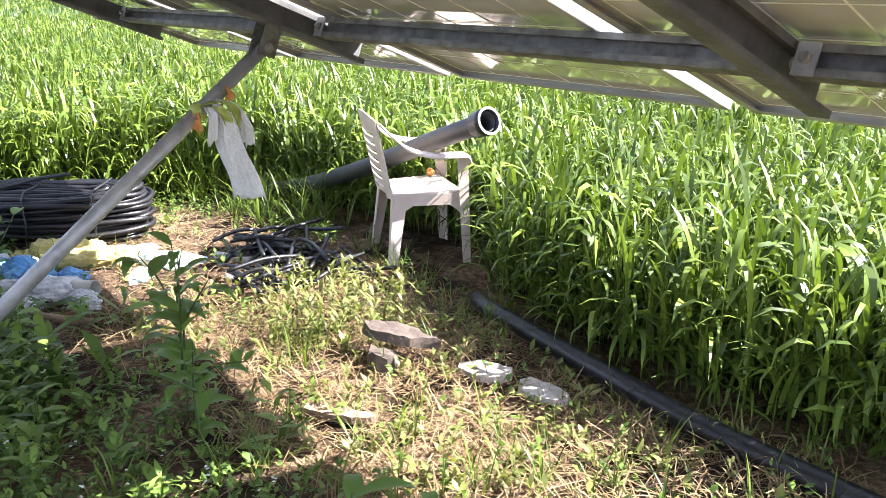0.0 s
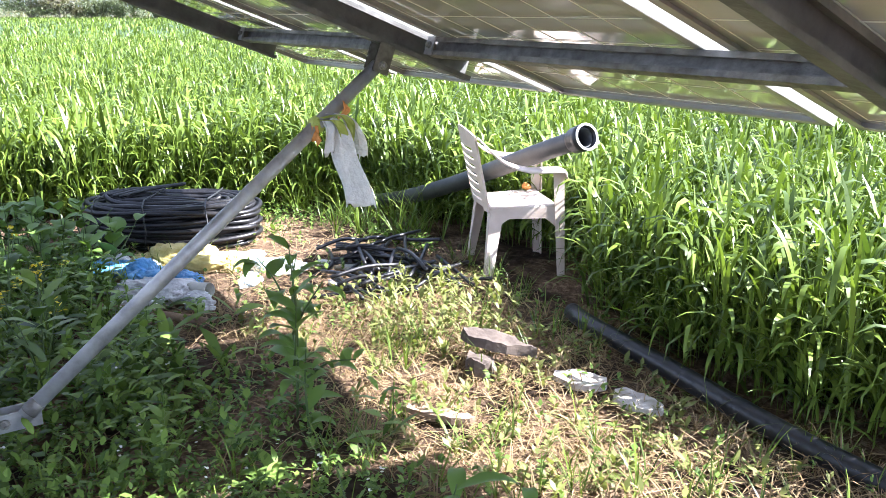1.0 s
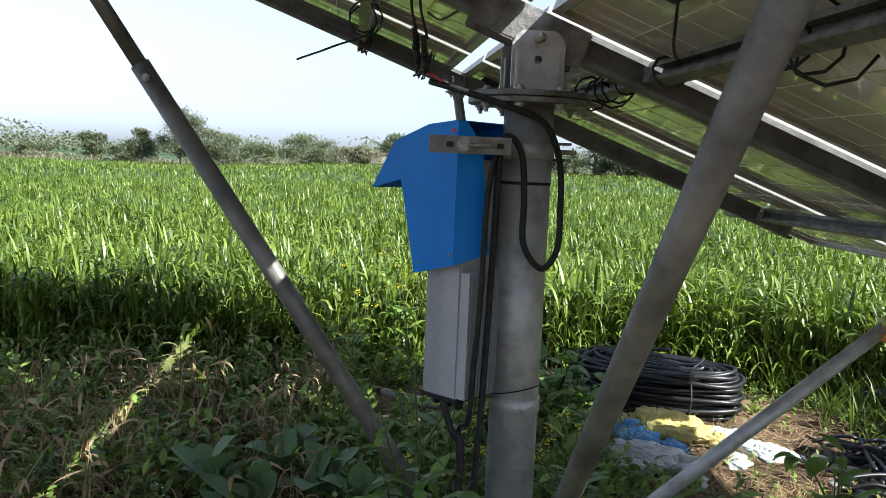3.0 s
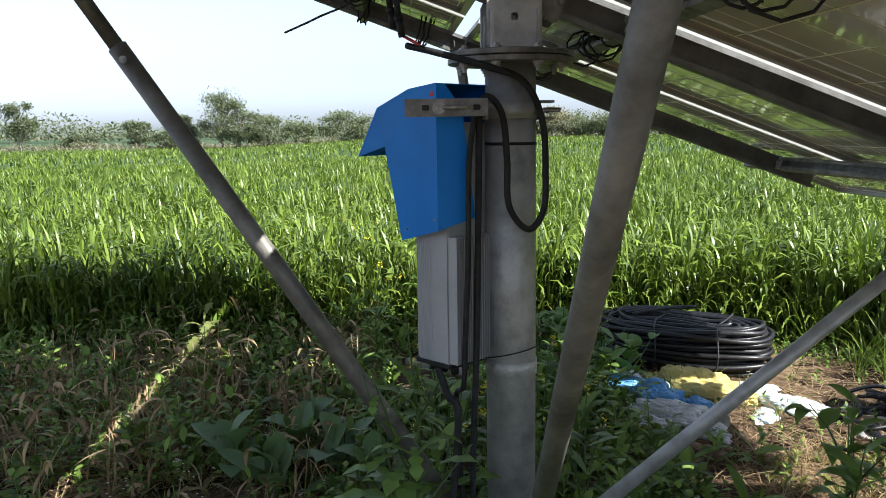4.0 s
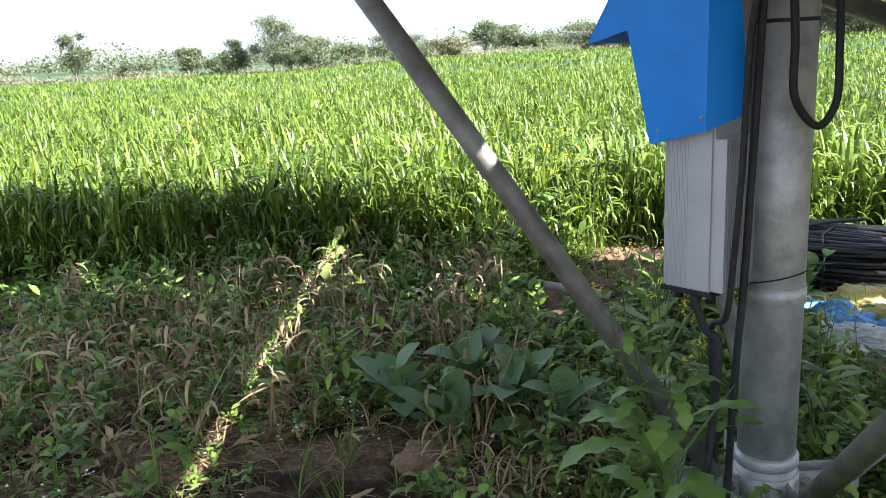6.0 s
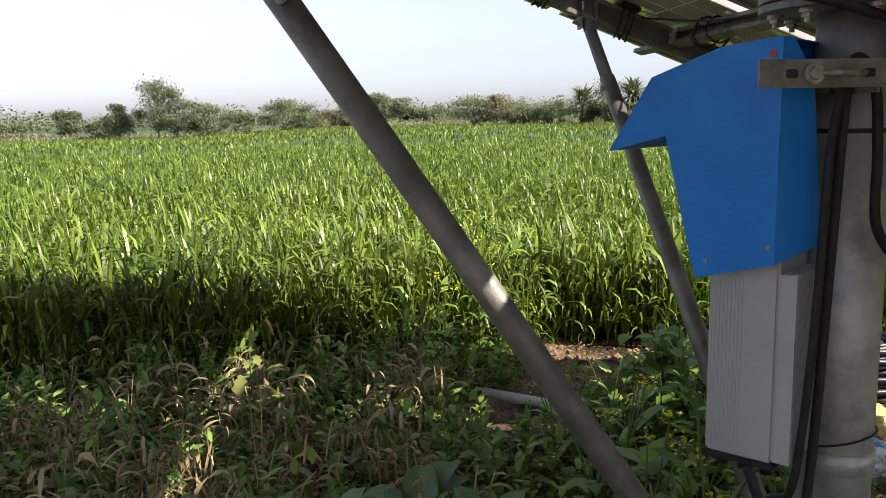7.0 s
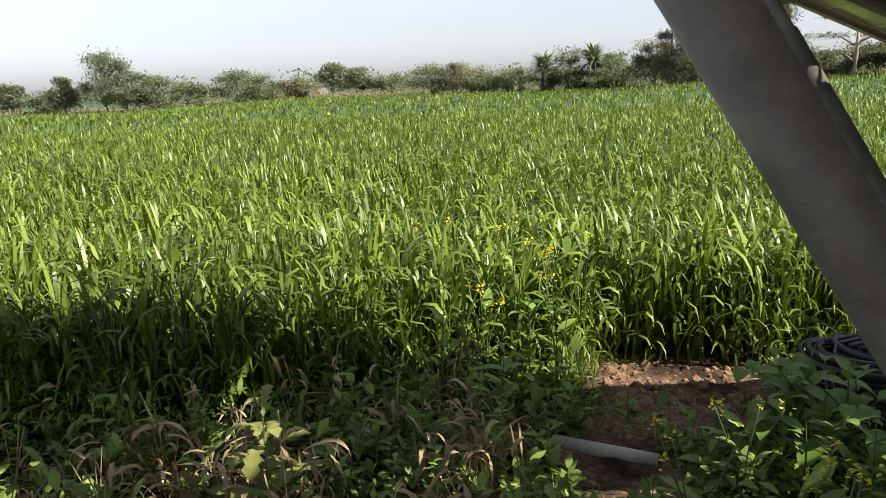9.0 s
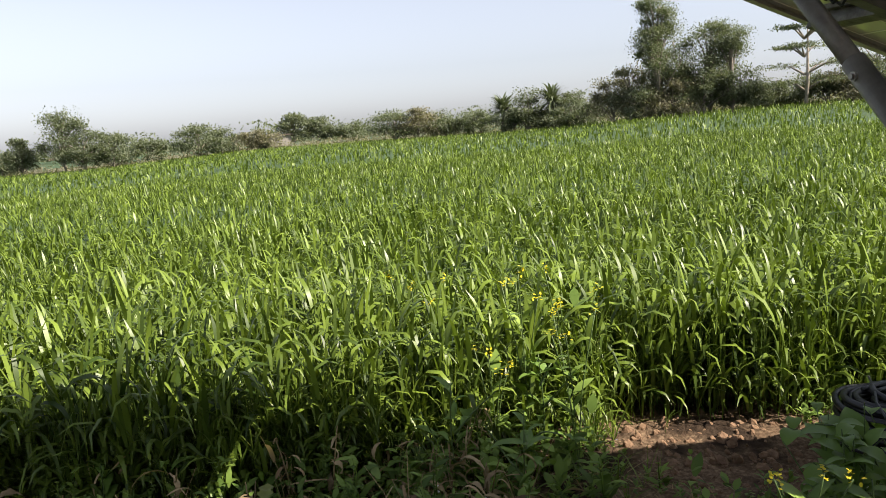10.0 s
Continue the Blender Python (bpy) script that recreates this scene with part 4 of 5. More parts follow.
crumple("plastic_sheet", -1.70, 1.85, 0.20, 0.12, 0.05, SACKC, "pale cyan crumpled plastic sheet on the straw", 4, 30)
crumple("plastic_sheet", -1.95, 1.72, 0.16, 0.10, 0.06, SACKC, "pale crumpled plastic bag beside the yellow sack", 5, 80)
for k, (x, y, a, b, c, m, lab) in enumerate(((-2.32, 1.06, 0.13, 0.09, 0.05, SACKW, "crumpled grey-white plastic scrap by the hose coil"), (-1.74, 1.33, 0.11, 0.07, 0.05, SACKB, "torn blue plastic scrap on the ground"), (-1.48, 0.96, 0.14, 0.08, 0.05, SACKW, "crumpled grey-white plastic scrap in the weeds"),
                                              (-2.05, 1.18, 0.10, 0.08, 0.06, SACKC, "pale crumpled plastic scrap in the rubbish"), (-1.55, 1.62, 0.12, 0.06, 0.03, SACKC, "flat pale plastic scrap on the straw"), (-1.22, 2.02, 0.07, 0.05, 0.03, SACKW, "small grey plastic scrap beside the hose heap"))):
    crumple("plastic_scrap", x, y, a, b, c, m, lab, 20 + k, 37 * k, "scrap")
crumple("plastic_bag", -1.82, 1.62, 0.09, 0.07, 0.07, SACKY, "small yellow plastic bag on the straw", 6, 0, "bag")


crumple("paper_scrap", -2.25, -1.0, 0.05, 0.035, 0.03, REDM, "small crumpled red wrapper among the withered stalks", 11, 20, "scrap")
crumple("paper_scrap", -2.18, -0.92, 0.035, 0.03, 0.025, SACKW, "small crumpled white wrapper among the withered stalks", 12, 70, "scrap")


def slab(name, x, y, sx, sy, h, z, material, label, seed, rz, tilt=(0, 0)):
    q = random.Random(seed)
    bm = bmesh.new()
    n = 11
    ring = [(math.cos(2 * math.pi * k / n) * sx * q.uniform(0.72, 1.1), math.sin(2 * math.pi * k / n) * sy * q.uniform(0.72, 1.1)) for k in range(n)]
    a = [bm.verts.new((p[0], p[1], 0)) for p in ring]
    b = [bm.verts.new((p[0] * 0.96, p[1] * 0.96, h * q.uniform(0.85, 1.1))) for p in ring]
    bm.faces.new(a[::-1])
    bm.faces.new(b)
    for k in range(n):
        bm.faces.new((a[k], a[(k + 1) % n], b[(k + 1) % n], b[k]))
    bmesh.ops.triangulate(bm, faces=bm.faces[:])
    bmesh.ops.subdivide_edges(bm, edges=bm.edges[:], cuts=2, use_grid_fill=True)
    for v in bm.verts:
        v.co.z += 0.010 * noise.noise(v.co * 22 + Vector((seed, 0, 0)))
    ob = part(name, bm, material)
    ob.matrix_world = pose(x, y, z, tilt[0], tilt[1], rz)
    return tagged(ob, label, "stone", "stones")


slab("flat_stone", 0.14, 2.08, 0.18, 0.085, 0.045, 0.085, STONE, "brown flat stone slab tipped over dry weeds", 2, 40, (-6, 10))
slab("flat_stone", 0.20, 1.95, 0.07, 0.06, 0.09, -0.005, STONE, "brown stone propping up the slab", 5, 10)
slab("pale_stone", 0.51, 2.27, 0.13, 0.085, 0.025, 0.0, PALE, "pale broken flat stone in the straw", 3, 30)
slab("pale_stone", 0.78, 2.31, 0.15, 0.07, 0.022, 0.0, PALE, "pale broken flat stone half under straw", 4, 5)
slab("flat_stone", 0.42, 1.58, 0.20, 0.04, 0.03, 0.0, WOOD, "flat grey-brown stone lying in dry grass", 8, 35)
for (x, y, rz, L, r, lab) in ((-0.73, -0.57, 70, 0.12, 0.011, "thin pale stick lying beside the bare earth"), (-1.30, 0.98, 38, 0.34, 0.024, "weathered stick lying on the ground"), (0.95, 1.02, 72, 0.16, 0.022, "short sawn wooden stub lying on the straw"), (1.15, 1.05, 15, 0.15, 0.016, "short wooden stick lying on the straw")):
    bm = tube([(-L, 0, 0), (-L * 0.3, 0.01, 0.006), (L * 0.4, -0.008, 0.004), (L, 0, 0)], [r * 0.9, r, r * 0.95, r * 0.8], 9)
    ob = part("stick", bm, WOOD, smooth=True)
    ob.matrix_world = pose(x, y, r, 0, 0, rz)
    tagged(ob, lab, "stick", "sticks")
ob = part("white_pipe_piece", pipe_bm([(-0.24, 0, 0), (0.24, 0, 0)], 0.033, 0.004, 18), PVC, smooth=True)
ob.matrix_world = pose(-2.66, -0.12, 0.03, 0, 0, 50)
tagged(ob, "short dirty white plastic pipe lying in the weeds", "pipe")
ob = part("white_pipe_piece", pipe_bm([(-0.10, 0, 0), (0.10, 0, 0)], 0.04, 0.004, 18), PVC, smooth=True)
ob.matrix_world = pose(-1.47, 1.28, 0.05, 0, -8, 28)
tagged(ob, "open end of a dirty white plastic pipe in the rubbish", "pipe")

# ---- crop ----
def crop_points(n, x0, x1, y0, y1, keep):
    x, y = U(x0, x1, n), U(y0, y1, n)
    k = keep(x, y)
    return x[k], y[k]


def crop_height(x, y):
    return 0.70 + 0.05 * np.sin(0.9 * x + 0.4 * y) * np.cos(0.7 * y - 0.3 * x)


def tillers(x, y, leaves, segs, width, hscale=1.0, stem=True, low=0.12, length=(0.22, 0.42)):
    n = len(x)
    H = crop_height(x, y) * U(0.78, 1.08, n) * hscale
    z0 = ground_z(x, y)
    out = []
    lx, ly = U(-0.06, 0.06, n), U(-0.06, 0.06, n)
    if stem:
        for turn in (0.0, 1.57):
            w = np.full(n, 0.005)
            v, f = blades(np.stack([x, y, z0 - 0.02], 1), U(0, 6.28, n), H * 0.86, w, 1.5, 0.02, 1, [1, 0.7])
            out.append((v, f))
    for k in range(leaves):
        t = low + (0.95 - low) * (k + U(0, 1, n)) / leaves
        b = np.stack([x + lx * t, y + ly * t, z0 + H * t * 0.86], 1)
        # most blades arch over and hang, some stand straight
        arch = U(0, 1, n) < 0.66
        lift = np.where(arch, U(1.05, 1.45, n), U(1.2, 1.52, n))
        droop = np.where(arch, U(2.2, 4.0, n), U(0.15, 0.9, n))
        size = U(*length, n) * np.where(arch, 1.0, 0.85)
        out.append(blades(b, U(0, 6.28, n), size, U(0.65, 1.3, n) * width, lift, droop, segs, [0.55, 0.95, 1.0, 0.95, 0.7, 0.04], twist=U(-0.9, 0.9, n)))
    return out


def skirt(n, x0, x1, y0, y1):
    """Low blades that flop out over the edge of the crop."""
    x, y = crop_points(n, x0, x1, y0, y1, lambda x, y: (dist_edge(x, y) > -0.02) & (dist_edge(x, y) < 0.40))
    k = len(x)
    b = np.stack([x, y, ground_z(x, y) + U(0.0, 0.30, k)], 1)
    return [blades(b, U(0, 6.28, k), U(0.18, 0.42, k), U(0.008, 0.022, k), U(0.5, 1.4, k), U(0.8, 3.2, k), 5, [0.6, 1.0, 0.95, 0.8, 0.4, 0.04], twist=U(-0.8, 0.8, k))]


camr = lambda x, y: np.hypot(x - 1.5, y + 0.5)
ahead = lambda x, y: (np.arctan2(y + 0.5, 1.5 - x) > -0.58) & (np.arctan2(y + 0.5, 1.5 - x) < 1.42)
chunks = []
near = lambda x, y: in_crop(x, y) & (dist_edge(x, y) < 1.6)
for (x0, x1, y0, y1) in ((-8.5, -2.2, -8, 2.7), (-5, 5.5, 2.7, 5.1)):
    n = int((x1 - x0) * (y1 - y0) * 270)
    x, y = crop_points(n, x0, x1, y0, y1, near)
    chunks += tillers(x, y, 7, 5, 0.0215, low=0.06, length=(0.20, 0.42))
    chunks += skirt(int((x1 - x0) * (y1 - y0) * 900), x0, x1, y0, y1)
x, y = crop_points(52000, -13, 9, -13, 13, lambda x, y: in_crop(x, y) & (dist_edge(x, y) >= 1.6) & (camr(x, y) < 13) & (ahead(x, y) | (camr(x, y) < 7)))
chunks += tillers(x, y, 4, 4, 0.0225, low=0.45, length=(0.20, 0.38))
crop = stuff("crop", chunks, CROP, "dense green oat crop with long drooping blades", "crop")

chunks = []
x, y = crop_points(96000, -34, 12, -30, 34, lambda x, y: in_crop(x, y) & (camr(x, y) >= 13) & (camr(x, y) < 33) & ahead(x, y))
chunks += tillers(x, y, 3, 3, 0.025, stem=False, low=0.6, length=(0.18, 0.34))
x, y = crop_points(80000, -110, 30, -80, 100, lambda x, y: (camr(x, y) >= 33) & (camr(x, y) < 112) & ahead(x, y) & (x < -0.2 * np.abs(y)))
chunks += tillers(x, y, 2, 2, 0.062, hscale=1.0, stem=False, low=0.7, length=(0.25, 0.45))
far_crop = stuff("far_crop", chunks, CROP, "green oat crop stretching across the flat field", "crop")


def shade_sheet():
    """A dark filler sheet for the leaf mass and its shade under the tips, behind the edge of the crop."""
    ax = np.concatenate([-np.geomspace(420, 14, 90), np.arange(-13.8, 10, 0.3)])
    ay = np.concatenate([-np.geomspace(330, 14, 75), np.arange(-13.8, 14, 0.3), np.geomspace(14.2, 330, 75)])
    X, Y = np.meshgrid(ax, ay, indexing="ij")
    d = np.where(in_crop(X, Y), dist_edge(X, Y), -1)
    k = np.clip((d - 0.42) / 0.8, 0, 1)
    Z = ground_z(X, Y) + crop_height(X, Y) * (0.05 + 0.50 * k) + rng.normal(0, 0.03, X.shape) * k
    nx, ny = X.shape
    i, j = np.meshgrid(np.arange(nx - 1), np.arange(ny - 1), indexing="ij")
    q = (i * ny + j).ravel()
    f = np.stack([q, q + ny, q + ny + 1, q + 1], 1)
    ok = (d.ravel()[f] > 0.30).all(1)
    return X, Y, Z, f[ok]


X, Y, Z, f = shade_sheet()
me = mesh_from("crop_shade_sheet", np.stack([X.ravel(), Y.ravel(), Z.ravel()], 1), f)
ob = link("crop_shade_sheet", me, CROP_SHADE)
tagged(ob, "dark green sheet standing in for leaf mass and shade below the crop tips", "crop", kind="stuff")


# ---- weeds, straw and grass on the clearing ----
def scatter(n, x0, x1, y0, y1, keep=None):
    x, y = U(x0, x1, n), U(y0, y1, n)
    k = ~in_crop(x, y) & (np.hypot(x, y) > 0.12) & (np.hypot((x + 2.45) / 0.42, (y + 0.14) / 0.27) > 1) & (np.hypot((x + 3.28) / 0.60, (y - 0.62) / 0.50) > 1) & (np.hypot(((x + 2.8) * 0.515 + (y - 1.5) * 0.857) / 0.68, ((y - 1.5) * 0.515 - (x + 2.8) * 0.857) / 0.36) > 1)
    if keep is not None:
        k &= keep(x, y)
    return x[k], y[k]


def rosettes(x, y, leaves, L, ratio, lift, droop, segs=4, prof=(0.25, 0.8, 1.0, 0.75, 0.05), zoff=0.0):
    n = len(x)
    z = ground_z(x, y)
    out = []
    for k in range(leaves):
        l = U(*L, n)
        b = np.stack([x, y, z + U(0, 1, n) * zoff], 1)
        out.append(blades(b, U(0, 6.28, n), l, l * U(*ratio, n), U(*lift, n), U(*droop, n), segs, prof))
    return out


def patchy(x, y, s=1.0, o=0.0):
    return 0.5 + 0.5 * np.sin(2.3 * s * x + 1.1 + o) * np.cos(1.9 * s * y - 0.7 + o) + 0.25 * np.sin(5.1 * s * x - 3.3 * s * y + o)


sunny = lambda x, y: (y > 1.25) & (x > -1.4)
rubbish = lambda x, y: (x > -2.5) & (x < -0.5) & (y > 0.95) & (y < 2.7)
bare = lambda x, y: (np.hypot((x + 0.35) / 0.7, (y + 1.15) / 0.5) < 1)
chunks = []
# low leafy cover in the shade
x, y = scatter(34000, -4.5, 3.2, -4.0, 2.9, lambda x, y: (U(0, 1, len(x)) < np.where(sunny(x, y) | rubbish(x, y), 0.08, np.where((x < -0.5) & (y < -0.6), 0.5, 0.8)) * np.clip(patchy(x, y, 1.3) + 0.25, 0, 1)) & ~bare(x, y))
chunks += rosettes(x, y, 7, (0.010, 0.038), (0.4, 0.8), (0.0, 1.2), (0.2, 1.3), 2, (0.3, 1.0, 0.1), zoff=0.09)
# taller leafy weeds along the crop edge and round the mast
edge = lambda x, y: (np.interp(y, EDGE_Y, EDGE_X) + 0.9 > x)
x, y = scatter(1500, -5.6, -2.2, -6.5, 2.2, lambda x, y: edge(x, y) & (U(0, 1, len(x)) < 0.8))
for k in range(3):
    chunks += rosettes(x + U(-.03, .03, len(x)), y + U(-.03, .03, len(x)), 3, (0.04, 0.11), (0.28, 0.6), (0.2, 1.2), (0.3, 1.5), 3, zoff=0.06 + 0.08 * k)
x, y = scatter(800, -2.6, 0.4, -1.0, 0.9, lambda x, y: (U(0, 1, len(x)) < 0.6) & (np.hypot(x, y) > 0.16))
for k in range(2):
    chunks += rosettes(x, y, 7, (0.025, 0.065), (0.3, 0.75), (0.2, 1.3), (0.3, 1.5), 3, zoff=0.08 + 0.12 * k)
x, y = scatter(26, -2.3, -0.3, 0.3, 1.1)
chunks += rosettes(x, y, 6, (0.12, 0.26), (0.16, 0.3), (0.3, 1.2), (0.4, 1.7), 4, zoff=0.05)
# taller mixed growth among the withered stalks
x, y = scatter(800, -3.8, -0.9, -3.4, -0.5, lambda x, y: U(0, 1, len(x)) < np.clip(patchy(x, y, 1.7, 3) + 0.1, 0, 0.9))
for k in range(2):
    chunks += rosettes(x + U(-.03, .03, len(x)), y + U(-.03, .03, len(x)), 5, (0.03, 0.10), (0.3, 0.65), (0.0, 1.3), (0.2, 1.5), 3, zoff=0.14 + 0.12 * k)


def leafy(x, y, h, leaves, L, ratio, prof=(0.15, 0.7, 1.0, 0.8, 0.45, 0.04)):
    """Upright weeds: a stem each, with leaves up it that grow smaller."""
    n = len(x)
    z, az, lean = ground_z(x, y), U(0, 6.28, n), U(0, 0.35, n)
    out = [blades(np.stack([x, y, z - 0.01], 1), az + q, h, 0.006, 1.55 - lean, 0.1, 3, (1, 0.8, 0.4)) for q in (0, 0.2)]
    for k in range(leaves):
        t = (k + U(0.2, 0.9, n)) / leaves
        b = np.stack([x + np.cos(az) * np.sin(lean) * h * t, y + np.sin(az) * np.sin(lean) * h * t, z + h * np.cos(lean) * t], 1)
        l = U(*L, n) * (1.15 - 0.65 * t)
        out.append(blades(b, 2.4 * k + U(-.6, .6, n) + az, l, l * U(*ratio, n), U(0.1, 1.0, n), U(0.4, 1.9, n), 5, prof, twist=U(-0.6, 0.6, n)))
    return out


# leafy weeds between the withered stalks, thicker towards the crop
x, y = scatter(330, -3.6, -0.4, -3.6, -0.3, lambda x, y: (U(0, 1, len(x)) < np.clip(1.5 * patchy(x, y, 1.9, 6) - 0.2, 0.03, 0.9)) & ~bare(x, y))
chunks += leafy(x, y, U(0.12, 0.36, len(x)), 12, (0.05, 0.13), (0.3, 0.6))
x, y = scatter(95, -3.6, -2.5, -4.6, -0.05)
chunks += leafy(x, y, U(0.14, 0.40, len(x)), 16, (0.07, 0.16), (0.28, 0.5))
# round the mast and before the rubbish
x, y = scatter(80, -2.4, -0.2, -0.6, 0.9, lambda x, y: np.hypot(x, y) > 0.25)
chunks += leafy(x, y, U(0.15, 0.38, len(x)), 13, (0.07, 0.17), (0.25, 0.5))
x, y = scatter(10, -1.4, 0.8, 0.4, 1.3, lambda x, y: np.hypot(x, y) > 0.25)
chunks += leafy(x, y, U(0.10, 0.28, len(x)), 11, (0.09, 0.20), (0.18, 0.36))
weeds = stuff("weeds", chunks, WEED, "mixed low leafy green weeds on the ground", "weeds")

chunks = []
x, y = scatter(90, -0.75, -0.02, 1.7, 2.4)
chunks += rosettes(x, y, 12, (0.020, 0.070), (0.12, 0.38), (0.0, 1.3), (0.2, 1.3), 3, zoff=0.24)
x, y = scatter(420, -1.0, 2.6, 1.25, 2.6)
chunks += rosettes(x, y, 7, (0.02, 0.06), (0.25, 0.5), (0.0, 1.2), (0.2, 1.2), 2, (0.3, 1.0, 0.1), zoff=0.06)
stuff("sunlit_weeds", chunks, WEED_SUN, "yellow-green small-leaved weeds on straw, sunlight put into their pale colour", "weeds")

# green grass tufts
chunks = []
x, y = scatter(2600, -4.6, 3.2, -3.5, 2.9, lambda x, y: U(0, 1, len(x)) < np.clip(patchy(x, y, 0.9, 2), 0.15, 1) * np.where(rubbish(x, y), 0.25, 1))
chunks += rosettes(x, y, 9, (0.08, 0.24), (0.02, 0.035), (0.5, 1.5), (0.4, 2.0), 3, (0.8, 1, 0.8, 0.4, 0.05))
x, y = scatter(45, -3.2, -1.7, 2.5, 3.2)
chunks += rosettes(x, y, 10, (0.2, 0.5), (0.018, 0.03), (0.8, 1.5), (0.4, 2.0), 4, (0.8, 1, 0.8, 0.4, 0.05))
x, y = scatter(14, -3.72, -3.5, 0.05, 0.3)
chunks += rosettes(x, y, 14, (0.15, 0.34), (0.02, 0.03), (0.9, 1.5), (0.3, 1.6), 4, (0.8, 1, 0.8, 0.4, 0.05))
stuff("grass", chunks, CROP, "green grass tufts among the weeds", "grass")

# dry straw and dead stalks
chunks = []
x, y = scatter(26000, -4.4, 3.2, -3.6, 2.85, lambda x, y: U(0, 1, len(x)) < np.where(sunny(x, y) | rubbish(x, y), 0.95, 0.30 + 0.6 * (y < -0.6)))
k = ~bare(x, y) | (U(0, 1, len(x)) < 0.15)
x, y = x[k], y[k]
z = ground_z(x, y) + U(0.0, 0.03, len(x))
chunks.append(blades(np.stack([x, y, z], 1), U(0, 6.28, len(x)), U(0.05, 0.20, len(x)), U(0.0025, 0.006, len(x)), U(-0.05, 0.35, len(x)), U(0, 0.8, len(x)), 2, [1, 1, 0.7]))
x, y = scatter(2200, -1.2, 2.6, 1.2, 2.75)
chunks += rosettes(x, y, 6, (0.04, 0.13), (0.02, 0.045), (0.0, 1.2), (0.2, 2.4), 3, (1, 1, 0.8, 0.5))
x, y = scatter(320, -3.8, -0.9, -3.0, -0.6, lambda x, y: U(0, 1, len(x)) < np.clip(patchy(x, y, 1.1, 4), 0.1, 1))
chunks += rosettes(x, y, 6, (0.10, 0.30), (0.012, 0.05), (0.5, 1.5), (0.8, 4.2), 6, (0.6, 1, 0.9, 0.8, 0.2))
x, y = scatter(150, -4.0, -0.6, -3.2, -0.5, lambda x, y: U(0, 1, len(x)) < np.clip(patchy(x, y, 1.4, 5), 0.05, 1))
for k in range(5):
    n = len(x)
    b = np.stack([x + U(-.05, .05, n), y + U(-.05, .05, n), ground_z(x, y) + U(0.08, 0.36, n)], 1)
    chunks.append(blades(b, U(0, 6.28, n), U(0.08, 0.22, n), U(0.005, 0.022, n), U(-0.6, 1.0, n), U(0.5, 3.8, n), 6, (0.4, 1, 0.8, 1, 0.5, 0.1)))
    chunks.append(blades(np.stack([x, y, ground_z(x, y)], 1), U(0, 6.28, n), U(0.15, 0.40, n), 0.006, U(1.1, 1.55, n), U(0, 0.9, n), 3, (1, 0.8, 0.5)))
stuff("dry_straw", chunks, DRY, "dry straw and withered brown stalks on the ground", "straw")


# withered plants: bent stalks with shrivelled leaves hanging from them
chunks = []
x, y = scatter(250, -3.6, -0.55, -3.4, -0.45, lambda x, y: U(0, 1, len(x)) < np.clip(1.6 * patchy(x, y, 2.1, 4) - 0.25, 0.05, 1) * np.where(bare(x, y), 0.1, 1))
n = len(x)
h = U(0.16, 0.46, n)
tilt, az = U(0.0, 0.5, n), U(0, 6.28, n)
gz = ground_z(x, y)
for turn in (0.0, 1.57):
    chunks.append(blades(np.stack([x, y, gz - 0.01], 1), az + turn * 0.3, h, U(0.006, 0.011, n), 1.5 - tilt, U(0.0, 0.7, n), 4, (1, 0.9, 0.8, 0.6)))
for k in range(7):
    t = U(0.25, 0.95, n)
    b = np.stack([x + np.cos(az) * np.sin(tilt) * h * t, y + np.sin(az) * np.sin(tilt) * h * t, gz + h * t * np.cos(tilt) * 0.95], 1)
    chunks.append(blades(b, U(0, 6.28, n), U(0.05, 0.24, n), U(0.004, 0.032, n), U(-0.9, 0.8, n), U(1.2, 5.2, n), 7, (0.2, 0.5, 1, 0.6, 0.9, 0.35, 0.5, 0.05), twist=U(-2.5, 2.5, n)))
# dead plants with broad leaves that hang straight down
x, y = scatter(130, -2.9, -0.9, -3.0, -0.6, lambda x, y: U(0, 1, len(x)) < np.clip(1.7 * patchy(x, y, 2.6, 1) - 0.2, 0.1, 1) * np.where(bare(x, y), 0.1, 1))
n = len(x)
h, gz = U(0.14, 0.34, n), ground_z(x, y)
chunks.append(blades(np.stack([x, y, gz - 0.01], 1), U(0, 6.28, n), h, 0.011, 1.5, U(0.0, 0.4, n), 4, (1, 0.9, 0.8, 0.6)))
for k in range(9):
    b = np.stack([x + U(-.03, .03, n), y + U(-.03, .03, n), gz + h * U(0.45, 1.0, n)], 1)
    chunks.append(blades(b, U(0, 6.28, n), U(0.10, 0.24, n), U(0.008, 0.027, n), U(-0.2, 0.9, n), U(1.6, 3.0, n), 7, (0.15, 0.4, 0.8, 1, 0.7, 0.9, 0.45, 0.05), twist=U(-1.6, 1.6, n)))
# shrivelled leaves on the earth
x, y = scatter(4200, -3.6, 0.2, -3.4, -0.3, lambda x, y: U(0, 1, len(x)) < np.clip(patchy(x, y, 1.3, 2) + 0.2, 0.1, 1) * np.where(bare(x, y), 0.12, 1))
n = len(x)
chunks.append(blades(np.stack([x, y, ground_z(x, y) + U(0.005, 0.05, n)], 1), U(0, 6.28, n), U(0.05, 0.15, n), U(0.008, 0.035, n), U(-0.1, 0.9, n), U(0.3, 3.4, n), 5, (0.3, 0.9, 0.7, 1, 0.5, 0.1), twist=U(-2, 2, n)))
